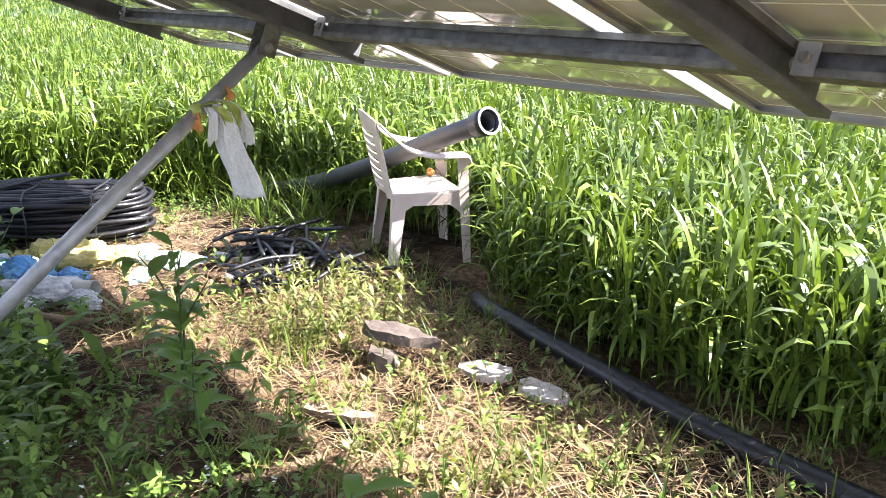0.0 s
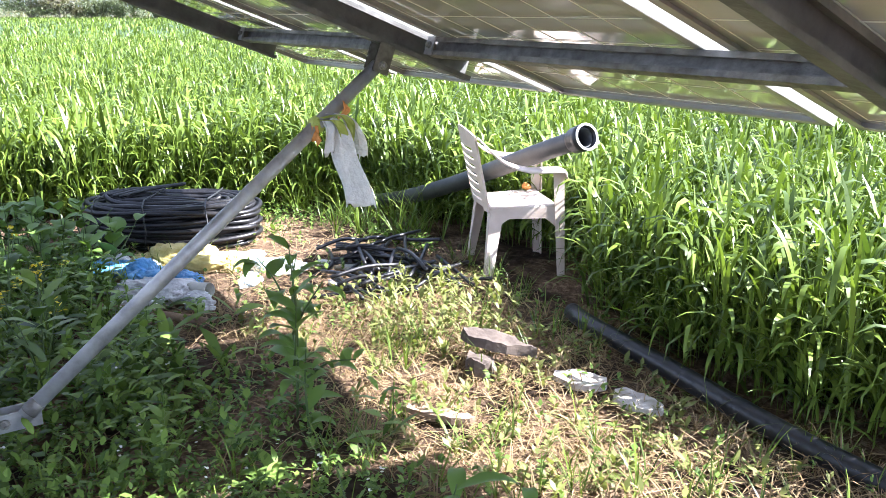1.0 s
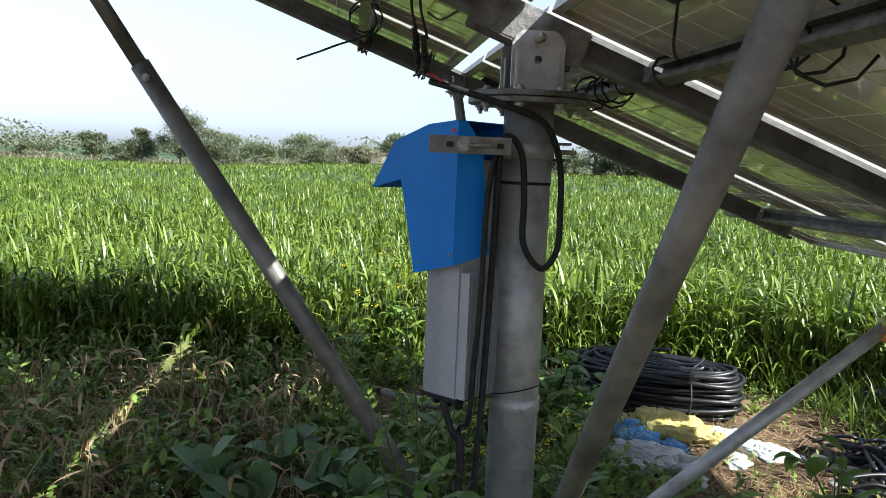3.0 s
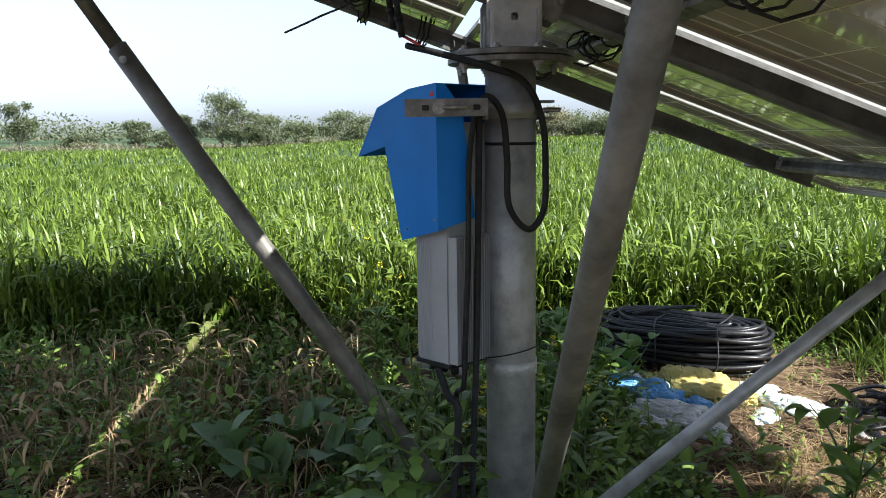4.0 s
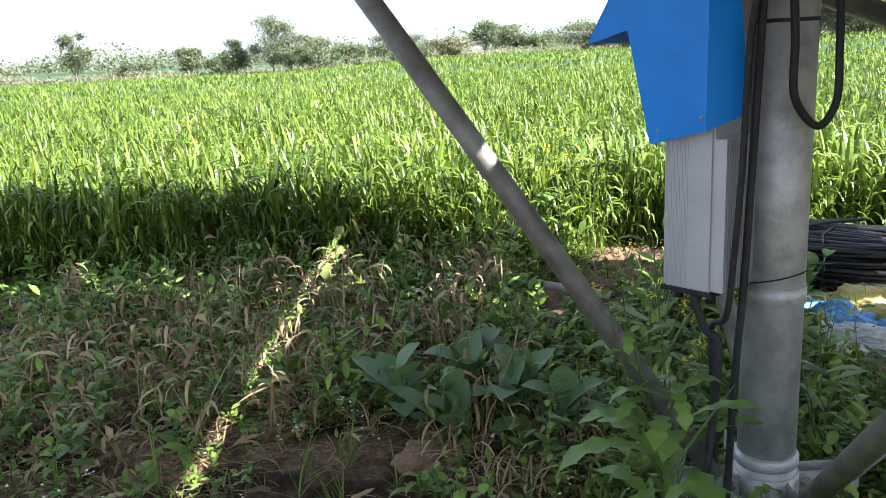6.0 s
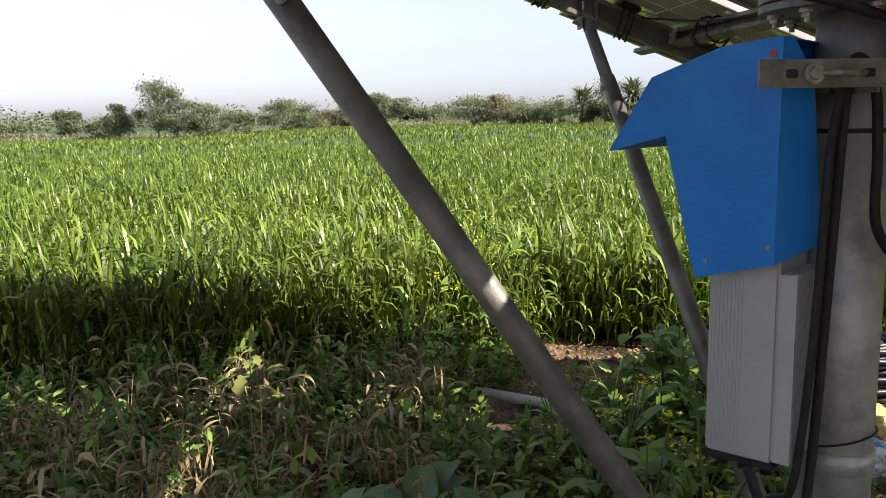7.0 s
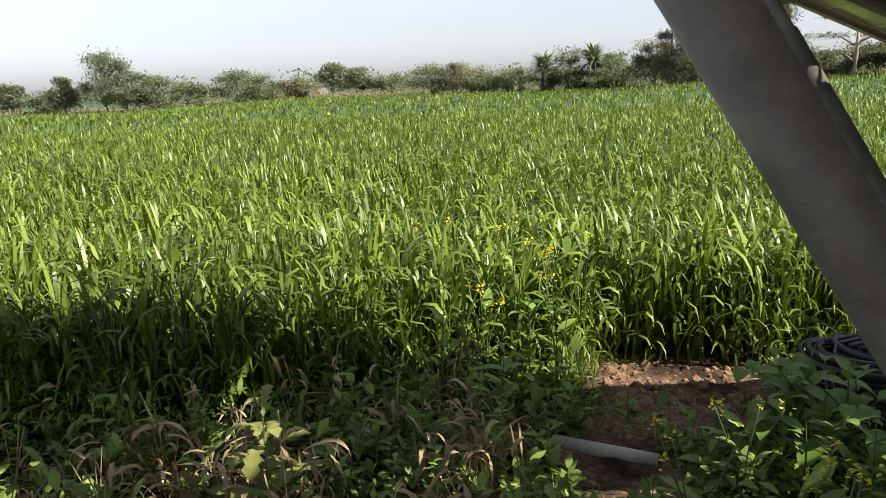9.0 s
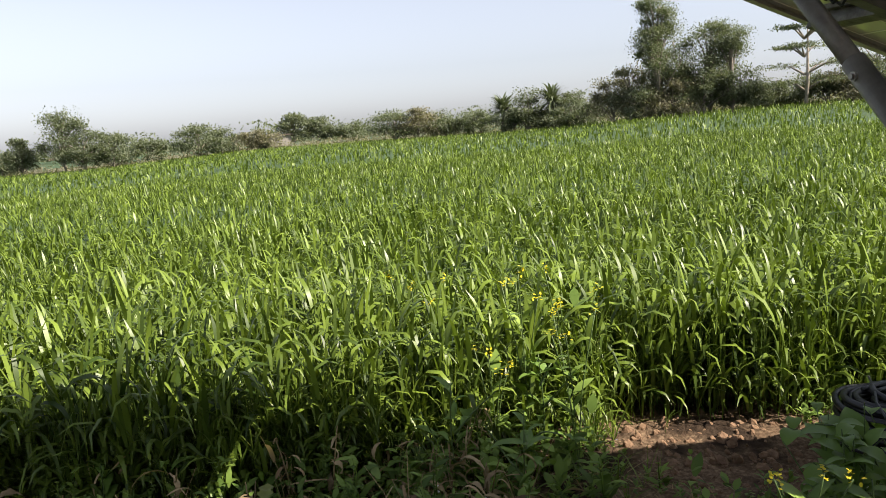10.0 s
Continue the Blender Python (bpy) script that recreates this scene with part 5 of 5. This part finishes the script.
# two tangles of dead stems beside the cabbage-like clump
for cx, cy in ((-0.45, -0.82), (-0.55, -0.42), (-0.30, -0.68)):
    n = 46
    a = U(0, 6.28, n)
    chunks.append(blades(np.stack([cx + rng.normal(0, .06, n), cy + rng.normal(0, .06, n), U(0.01, 0.12, n)], 1), a, U(0.10, 0.26, n), U(0.004, 0.010, n), U(0.0, 1.3, n), U(0.8, 4.5, n), 7, (1, 0.8, 0.9, 0.5)))
stuff("withered_plants", chunks, WITHERED, "withered brown plants with curled hanging leaves", "weeds")


# ---- plants that stand out ----
def stalk_plant(name, x, y, h, n_leaf, L, ratio, label, seed, material=None, lean=(0, 0), spread=1.0, lobed=False, branches=0, stalked=False):
    """An upright weed: stem, side stems and single leaves."""
    q = np.random.default_rng(seed)
    z = float(ground_z(x, y))
    ro = root(name, pose(x, y, z), label, "plant")
    top = Vector((lean[0], lean[1], h))
    stems = [[Vector((0, 0, -0.02)), top * 0.5 + Vector((q.uniform(-.02, .02), q.uniform(-.02, .02), 0)), top]]
    for b in range(branches):
        t = q.uniform(0.25, 0.7)
        a = q.uniform(0, 6.28)
        p = top * t
        stems.append([p, p + Vector((math.cos(a) * 0.09, math.sin(a) * 0.09, h * 0.18)), p + Vector((math.cos(a) * 0.20, math.sin(a) * 0.20, h * (0.9 - t) * 0.9))])
    for s in stems:
        part("stem", tube(smooth_path(s, 5), [0.006 - 0.004 * i / 10 for i in range(11)], 6), STEM, ro, smooth=True)
    prof = (0.2, 0.7, 1.0, 0.85, 0.5, 0.04)
    if lobed:
        prof = (0.14, 0.34, 0.20, 0.58, 0.34, 0.85, 0.46, 1.0, 0.58, 0.95, 0.48, 0.03)
    if stalked:
        prof = (0.07, 0.07, 0.10, 0.6, 0.95, 1.0, 0.8, 0.05)
    for k in range(n_leaf):
        s = stems[int(q.integers(0, len(stems)))] if k % 3 else stems[0]
        t = (k + 0.6) / (n_leaf + 0.4)
        p = s[0].lerp(s[2], t)
        l = q.uniform(*L) * (1.1 - 0.45 * t)
        v, f = blades([tuple(p)], [2.4 * k + q.uniform(-.4, .4)], [l], [l * ratio], [q.uniform(0.35, 1.1) * spread], [q.uniform(0.9, 2.4)], 22 if lobed else 8, prof)
        # fold along the midrib: split each row with a sunken middle
        v3 = v.reshape(-1, 2, 3)
        mid = v3.mean(1) - np.array([0, 0, 1]) * np.linalg.norm(v3[:, 1] - v3[:, 0], axis=1)[:, None] * 0.14
        vv = np.concatenate([v3[:, :1], mid[:, None], v3[:, 1:]], 1).reshape(-1, 3)
        n = len(v3) - 1
        ff = np.array([[3 * i + c, 3 * i + c + 1, 3 * i + c + 4, 3 * i + c + 3] for i in range(n) for c in (0, 1)])
        link("leaf", mesh_from("leaf", vv, ff), material or BROAD, ro)
    return ro


stalk_plant("tall_weed", 0.10, 1.14, 0.70, 34, (0.13, 0.21), 0.43, "tall broad-leaved green weed standing in front of the straw", 1, branches=5)
stalk_plant("tall_weed", 0.26, 1.12, 0.40, 20, (0.11, 0.18), 0.40, "broad-leaved green weed beside a taller one", 2, branches=2)
stalk_plant("low_weed", 1.15, 1.15, 0.22, 12, (0.16, 0.30), 0.3, "low spreading green weed with long leaves", 3, spread=0.6)
stalk_plant("low_weed", 1.30, 1.30, 0.18, 10, (0.16, 0.28), 0.32, "low spreading green weed with long leaves", 4, spread=0.6)
stalk_plant("sow_thistle", 0.17, -0.34, 0.66, 24, (0.24, 0.38), 0.27, "tall weed with lobed dull green leaves in front of the mast", 5, lobed=True, branches=2)
stalk_plant("sow_thistle", 0.36, -0.20, 0.36, 16, (0.22, 0.36), 0.27, "lobed-leaf weed at the foot of the mast", 6, lobed=True, spread=0.8)
stalk_plant("sow_thistle", 0.05, -0.30, 0.98, 16, (0.14, 0.24), 0.28, "thin flowering weed rising beside the controller", 7, lobed=True, branches=3, lean=(-0.03, -0.05))
for k, (x, y, h) in enumerate(((-0.78, -0.92, 0.12), (-0.95, -0.66, 0.14), (-1.02, -1.14, 0.12), (-0.72, -0.50, 0.10), (-1.2, -0.85, 0.12))):
    stalk_plant("leafy_cabbage_weed", x, y, h, 9, (0.28, 0.42), 0.40, "clump of large blue-green cabbage-like leaves", 20 + k, KALE, spread=1.9, stalked=True)
stalk_plant("low_weed", 0.13, -1.66, 0.22, 11, (0.28, 0.40), 0.28, "low weed with pale green toothed leaves", 31, WEED_SUN, lobed=True, spread=0.9)
stalk_plant("yellowing_weed", 0.07, -1.97, 0.16, 7, (0.22, 0.32), 0.5, "yellowing broad-leaved plant on bare earth", 33, YELLOW, spread=1.3)
stalk_plant("yellowing_weed", 0.42, -1.40, 0.05, 5, (0.14, 0.22), 0.5, "small yellowed plant lying on the earth", 34, YELLOW, spread=0.7)
stalk_plant("sow_thistle", -2.35, -1.55, 0.50, 18, (0.20, 0.30), 0.36, "sunlit lobed-leaf weed among withered stalks", 35, WEED_SUN, lobed=True)
stalk_plant("low_weed", -1.75, -0.62, 0.14, 9, (0.16, 0.24), 0.7, "low weed with round green leaves", 36, BROAD, spread=0.8, stalked=True)
stalk_plant("low_weed", -1.95, -0.30, 0.14, 9, (0.16, 0.24), 0.7, "low weed with round green leaves", 37, BROAD, spread=0.8, stalked=True)
stalk_plant("low_weed", -0.35, -1.05, 0.10, 9, (0.12, 0.20), 0.26, "small rosette weed on bare earth", 32, spread=0.7)
for k, (x, y) in enumerate(((-3.55, -1.85), (-4.0, -2.5), (-3.7, -1.2), (-3.3, -0.7), (-3.4, -2.2), (-2.3, 0.55), (-2.9, -0.5), (-3.55, -0.2), (-1.9, 0.6))):
    stalk_plant("tall_weed", x, y, 0.38 + 0.05 * (k % 4), 14, (0.12, 0.22), 0.32, "upright leafy green weed at the edge of the crop", 40 + k, branches=2)

for k, (x, y, h) in enumerate(((-2.05, 0.86, 0.34), (-2.30, 0.78, 0.44), (-1.80, 0.74, 0.26), (-2.45, 0.92, 0.42), (-2.15, 1.02, 0.36), (-2.58, 0.72, 0.34), (-2.30, 0.50, 0.46), (-2.52, 0.62, 0.44), (-2.08, 0.44, 0.38), (-2.40, 0.68, 0.50), (-2.22, 0.62, 0.42))):
    stalk_plant("tall_weed", x, y, h, 15, (0.12, 0.20), 0.6, "broad-leaved green weed in front of the hose coil", 60 + k, branches=2)


def mustard(x, y, h, seed):
    q = np.random.default_rng(seed)
    ro = root("mustard_plant", pose(x, y, float(ground_z(x, y))), "thin mustard plant with small yellow flowers", "plant", "mustard plants")
    for b in range(4):
        a, s = q.uniform(0, 6.28), q.uniform(0.05, 0.16)
        p = [Vector((0, 0, 0)), Vector((math.cos(a) * s * 0.3, math.sin(a) * s * 0.3, h * 0.5)), Vector((math.cos(a) * s, math.sin(a) * s, h * q.uniform(0.8, 1.05)))]
        part("stem", tube(smooth_path(p, 4), 0.0028, 5), STEM, ro, smooth=True)
        n = 9
        b0 = np.array(p[2]) + q.normal(0, 0.014, (n, 3))
        v, f = blades(b0, q.uniform(0, 6.28, n), np.full(n, 0.016), np.full(n, 0.012), q.uniform(0, 0.9, n), 0.5, 2, (0.5, 1, 0.5))
        link("flower_head", mesh_from("flower_head", v, f), FLOWER, ro, "small yellow flowers")["kind"] = "stuff"
    n = 12
    t = q.uniform(0.1, 0.8, n)
    l = q.uniform(0.07, 0.16, n)
    v, f = blades(np.stack([q.normal(0, 0.02, n), q.normal(0, 0.02, n), t * h], 1), q.uniform(0, 6.28, n), l, l * 0.4, q.uniform(0.2, 1.1, n), q.uniform(0.3, 1.3, n), 4, (0.25, 0.8, 1, 0.7, 0.05))
    link("leaves", mesh_from("leaves", v, f), WEED, ro)


for k, (x, y, h) in enumerate(((-0.55, 0.05, 0.55), (-0.75, -0.15, 0.62), (-1.0, 0.15, 0.5), (-1.25, -0.05, 0.6), (-0.9, 0.45, 0.5), (-0.4, 0.35, 0.55), (-1.6, 0.1, 0.5), (-3.6, -0.25, 0.95), (-3.75, 0.05, 0.85),
                                  (-3.35, -0.1, 0.75), (-4.2, -0.65, 0.85), (-0.45, -0.25, 0.45), (-2.1, 0.2, 0.45), (-3.5, -0.45, 0.6), (-1.35, 0.35, 0.55), (-1.1, -0.2, 0.55), (-1.8, -0.15, 0.5))):
    mustard(x, y, h, 100 + k)

# white flower specks over the shaded weeds
x, y = scatter(700, -3.8, 1.2, -2.6, 1.3, lambda x, y: U(0, 1, len(x)) < np.clip(patchy(x, y, 1.5, 1) - 0.2, 0, 1))
n = len(x)
stuff("white_flowers", [blades(np.stack([x + U(-.01, .01, n), y + U(-.01, .01, n), ground_z(x, y) + U(0.08, 0.16, n)], 1), U(0, 6.28, n), 0.010, 0.010, U(-0.2, 0.6, n), 0.0, 2, (0.6, 1, 0.6)) for k in range(3)], WFLOWER, "tiny white weed flowers", "flowers")

# clods on the bare patch
bm = bmesh.new()
q = random.Random(12)
for k in range(230):
    a, r = q.uniform(0, 6.28), math.sqrt(q.random())
    x, y = -3.29 + 0.56 * r * math.cos(a), 0.63 + 0.47 * r * math.sin(a)
    s = 0.010 + 0.034 * q.random() ** 2
    t = bmesh.new()
    bmesh.ops.create_icosphere(t, subdivisions=1, radius=1.0, matrix=pose(x, y, 0.004, q.uniform(0, 90), q.uniform(0, 90), q.uniform(0, 90)) @ Matrix.Diagonal((s, s * q.uniform(0.6, 1), s * 0.5, 1)))
    tmp = bpy.data.meshes.new("tmp")
    t.to_mesh(tmp)
    t.free()
    bm.from_mesh(tmp)
    bpy.data.meshes.remove(tmp)
CLOD = mat("red_brown_clod", (0.12, 0.070, 0.040), (0.25, 0.152, 0.088), 20, 0.95, 0, 0.8, 40)
tagged(part("earth_clods", bm, CLOD), "dry reddish-brown earth clods on a bare patch", "clods", kind="stuff")
bm = bmesh.new()
bmesh.ops.create_icosphere(bm, subdivisions=4, radius=1.0)
for v in bm.verts:
    v.co = Vector((v.co.x * 0.10, v.co.y * 0.13, max(-0.02, v.co.z * 0.075))) * (1 + 0.3 * noise.noise(v.co * 3))
ob = part("earth_lump", bm, CLOD, smooth=True)
ob.matrix_world = pose(-0.62, -1.02, 0.0)
tagged(ob, "brown lump of earth among withered stalks", "clod")


# ---- trees at the far side of the field ----
def tree(bearing, dist, height, width, seed, kind="round", material=None, dens=1.0, group="trees"):
    q = np.random.default_rng(seed)
    b = math.radians(bearing)
    x, y = 1.0 - dist * math.cos(b), -0.8 + dist * math.sin(b)
    names = {"round": ("tree", "leafy green tree at the far edge of the field"), "tall": ("tall_tree", "tall slender tree at the far edge of the field"), "bush": ("bush", "low dense bush at the far edge of the field"),
             "palm": ("palm", "date palm with a spiky crown beyond the field"), "bare": ("bare_tree", "dry half-bare tree beyond the field"), "open": ("spreading_tree", "spreading tree with level open branches beyond the field")}
    nm, lab = names[kind]
    ro = root(nm, pose(x, y, float(ground_z(x, y))), lab, "tree" if kind != "bush" else "bush", group)
    m = material or TREE_HAZED
    if kind == "palm":
        part("trunk", tube([(0, 0, -0.2), (0.1, 0, height * 0.4), (0, 0.1, height * 0.72)], [0.22, 0.17, 0.15], 8), BARK, ro, smooth=True)
        n = 70
        base = np.tile([0, 0.1, height * 0.72], (n, 1))
        az = q.uniform(0, 6.28, n)
        ch = [blades(base, az, q.uniform(0.8, 1.1, n) * width * 0.62, q.uniform(0.25, 0.4, n), q.uniform(-0.2, 1.4, n), q.uniform(0.8, 1.7, n), 5, (0.2, 0.8, 1, 0.8, 0.5, 0.05))]
        for k in range(3):
            ch.append(blades(base + q.normal(0, 0.12, (n, 3)), az + q.normal(0, .3, n), q.uniform(0.6, 1.0, n) * width * 0.6, 0.12, q.uniform(-0.2, 1.4, n), q.uniform(0.8, 1.7, n), 4, (0.4, 1, 0.8, 0.05)))
        link("crown", mesh_from("crown", *gather(ch)), PALML, ro)
        return ro
    th = height * {"round": 0.16, "tall": 0.16, "bush": 0.05, "bare": 0.14, "open": 0.28}[kind]
    part("trunk", tube([(0, 0, -0.2), (0.05 * width, 0, th), (0, 0.04 * width, height * 0.8)], [0.020 * height, 0.015 * height, 0.006 * height], 8), BARK, ro, smooth=True)
    nb = {"round": 18, "tall": 34, "bush": 14, "bare": 26, "open": 19}[kind]
    centres = []
    bm = bmesh.new()
    for k in range(nb):
        a = 2.4 * k + q.uniform(-0.5, 0.5)
        t = q.uniform(0.0, 1.0)
        if kind == "tall":
            zc, rc = th + (height - th) * t * 0.93, width * 0.5 * (0.45 + 0.5 * math.sin(math.pi * min(1, t + 0.2))) * q.uniform(0.3, 1)
        elif kind == "bush":
            zc, rc = height * q.uniform(0.25, 0.8), width * 0.5 * q.uniform(0.2, 0.95)
        elif kind == "open":
            zc, rc = th + (height - th) * (round(t * 4) / 4) * 0.9, width * 0.5 * q.uniform(0.35, 1.0) * (1.05 - 0.5 * t)
        else:
            zc, rc = th + (height - th) * (0.12 + 0.75 * t), width * 0.5 * math.sqrt(max(0.05, 1 - (1.5 * t - 0.65) ** 2)) * q.uniform(0.35, 0.95)
        c = Vector((math.cos(a) * rc, math.sin(a) * rc, zc))
        s = Vector((0, 0, max(th * 0.7, zc - (0.10 if kind == "open" else 0.3) * height)))
        tube([s, s.lerp(c, 0.55) + Vector((0, 0, 0.03 * height)), c], [0.012 * height, 0.007 * height, 0.003 * height], 5, bm)
        centres.append(c)
    part("branchwork", bm, BARK, ro, smooth=True)
    ch = []
    ls = max(0.10, dist * 0.0019)
    for c in centres:
        n = int({"round": 330, "tall": 340, "bush": 330, "bare": 170, "open": 230}[kind] * dens)
        spread = np.array({"round": (0.21, 0.21, 0.10), "tall": (0.19, 0.19, 0.06), "bush": (0.17, 0.17, 0.16), "bare": (0.16, 0.16, 0.09), "open": (0.18, 0.18, 0.022)}[kind])
        sc = np.array([width, width, height]) * spread * q.uniform(0.45, 1.2)
        p = np.clip(q.normal(0, 0.62, (n, 3)), -1.4, 1.4) * sc + np.array(c)
        p[:, 2] = np.maximum(p[:, 2], 0.15)
        ch.append(blades(p, q.uniform(0, 6.28, n), q.uniform(0.7, 1.5, n) * ls, q.uniform(0.5, 1.0, n) * ls, q.uniform(-1.0, 1.2, n), q.uniform(0, 1, n), 2, (0.4, 1, 0.2)))
    link("crown", mesh_from("crown", *gather(ch)), m, ro)
    return ro


TREES = [(-22.9, 118, 7.2, 4.2, "round"), (-19.5, 130, 3.2, 5, "bush"), (-16.0, 125, 4.4, 4.0, "round"), (-13.1, 112, 5.0, 3.2, "round"), (-14.2, 118, 3.2, 4, "bush"), (-10.7, 108, 7.8, 6.0, "round"), (-9.6, 106, 5.2, 6, "round"),
         (-7.9, 108, 5.0, 6.0, "round"), (-5.6, 115, 3.6, 5, "bush"), (-2.7, 104, 4.4, 6.5, "round"), (-1.2, 112, 3.8, 5, "round"), (1.2, 108, 3.3, 6, "bush"), (3.6, 150, 6.2, 6, "round"), (5.2, 150, 5.2, 5, "round"), (7.5, 150, 4.0, 8, "bush"),
         (10.2, 100, 4.4, 7, "round"), (11.8, 98, 4.2, 5, "round"), (13.6, 100, 3.6, 6, "bush"), (15.5, 98, 3.6, 5, "bush"), (17.5, 90, 3.9, 4.0, "palm"), (19.2, 88, 4.8, 4.4, "round"), (20.8, 88, 4.4, 4.2, "palm"), (18.2, 89, 3.0, 5.0, "bush"), (20.2, 89, 3.2, 5.0, "bush"), (21.5, 87, 2.8, 5, "bush"), (23.0, 84, 3.4, 6, "bush"), (22.2, 88, 4.2, 4, "round"),
         (24.3, 76, 4.6, 5, "bare"), (25.5, 74, 5.4, 5, "bare"), (27.2, 72, 10.8, 5.0, "tall"), (28.5, 73, 7.6, 4.5, "round"), (30.4, 73, 8.2, 5.0, "round"), (31.7, 72, 7.4, 4.5, "tall"), (29.9, 71, 4.4, 5, "bush"), (28.0, 71, 3.8, 5, "bush"),
         (26.4, 72, 3.4, 5, "bush"), (32.8, 73, 3.2, 6, "bush"), (34.3, 76, 3.4, 6, "bush"), (36.0, 70, 8.2, 7.5, "open"), (37.3, 73, 3.2, 6, "bush"), (38.6, 72, 3.4, 6, "bush"), (40.0, 72, 5.6, 5.5, "round"), (43.5, 72, 5.0, 6, "round"), (46.5, 75, 6.0, 6, "round")]
for k, (b, d, h, w, kind) in enumerate(TREES):
    tree(b - (0.0 if b > 24 else 0.4), d, h, w, 500 + k, kind, TREE_DRY if kind == "bare" or k in (11, 16, 34, 40) else None, 1.5 if b > 24 else 1.0)


def hedge():
    """The scrub that runs along the far boundary."""
    q = np.random.default_rng(77)
    ch = []
    for b0 in np.arange(-40, 62, 0.33):
        b = math.radians(b0 + q.uniform(-.3, .3))
        d = float(np.interp(b0, [-40, -10, 10, 22, 30, 60], [135, 112, 108, 90, 76, 78])) + q.uniform(0, 12)
        h = q.uniform(0.5, 1.4) * (1.7 if b0 > 20 else 1)
        n = 190
        p = np.stack([1 - d * math.cos(b) + q.normal(0, 0.9, n), -0.8 + d * math.sin(b) + q.normal(0, 0.9, n), np.minimum(np.abs(q.normal(0, 0.5, n)), 0.9) * h + 0.15], 1)
        ls = d * 0.0021
        p[:, 2] += ground_z(p[:, 0], p[:, 1])
        ch.append(blades(p, q.uniform(0, 6.28, n), q.uniform(0.7, 1.5, n) * ls, q.uniform(0.5, 1, n) * ls, q.uniform(-1, 1.2, n), 0.5, 2, (0.4, 1, 0.2)))
    return ch


stuff("scrub_hedge", hedge(), TREE_DRY, "dry scrub and bushes along the field boundary", "hedge")


def far_wood():
    q = np.random.default_rng(79)
    ch = []
    for b0 in np.arange(-50, 70, 0.35):
        b = math.radians(b0 + q.uniform(-.2, .2))
        d = 260 + q.uniform(-30, 60)
        h = q.uniform(3, 6.0) + 2.2 * math.sin(b0 * 0.5) + 1.2 * math.sin(b0 * 1.7)
        n = 150
        p = np.stack([1 - d * math.cos(b) + q.normal(0, 2.5, n), d * math.sin(b) + q.normal(0, 2.5, n), np.minimum(np.abs(q.normal(0, 0.5, n)), 0.9) * h + 0.3], 1)
        ch.append(blades(p, q.uniform(0, 6.28, n), q.uniform(0.5, 1.1, n), q.uniform(0.4, 0.9, n), q.uniform(-1, 1.2, n), 0.5, 2, (0.4, 1, 0.2)))
    return ch


stuff("far_woods", far_wood(), TREE_HAZED, "hazy line of distant woods", "woods")

# a low house far off on the boundary
hs = root("farm_house", pose(1 - 150 * math.cos(math.radians(1.9)), -0.8 + 150 * math.sin(math.radians(1.9)), 0, 0, 0, 5), "low dull brown farm house far across the field", "house")
part("wall", box((-2.5, -2.6, 0), (2.5, 2.6, 2.3)), WALLM, hs)
part("roof", box((-2.9, -3.0, 2.3), (2.9, 3.0, 2.5)), STONE, hs)
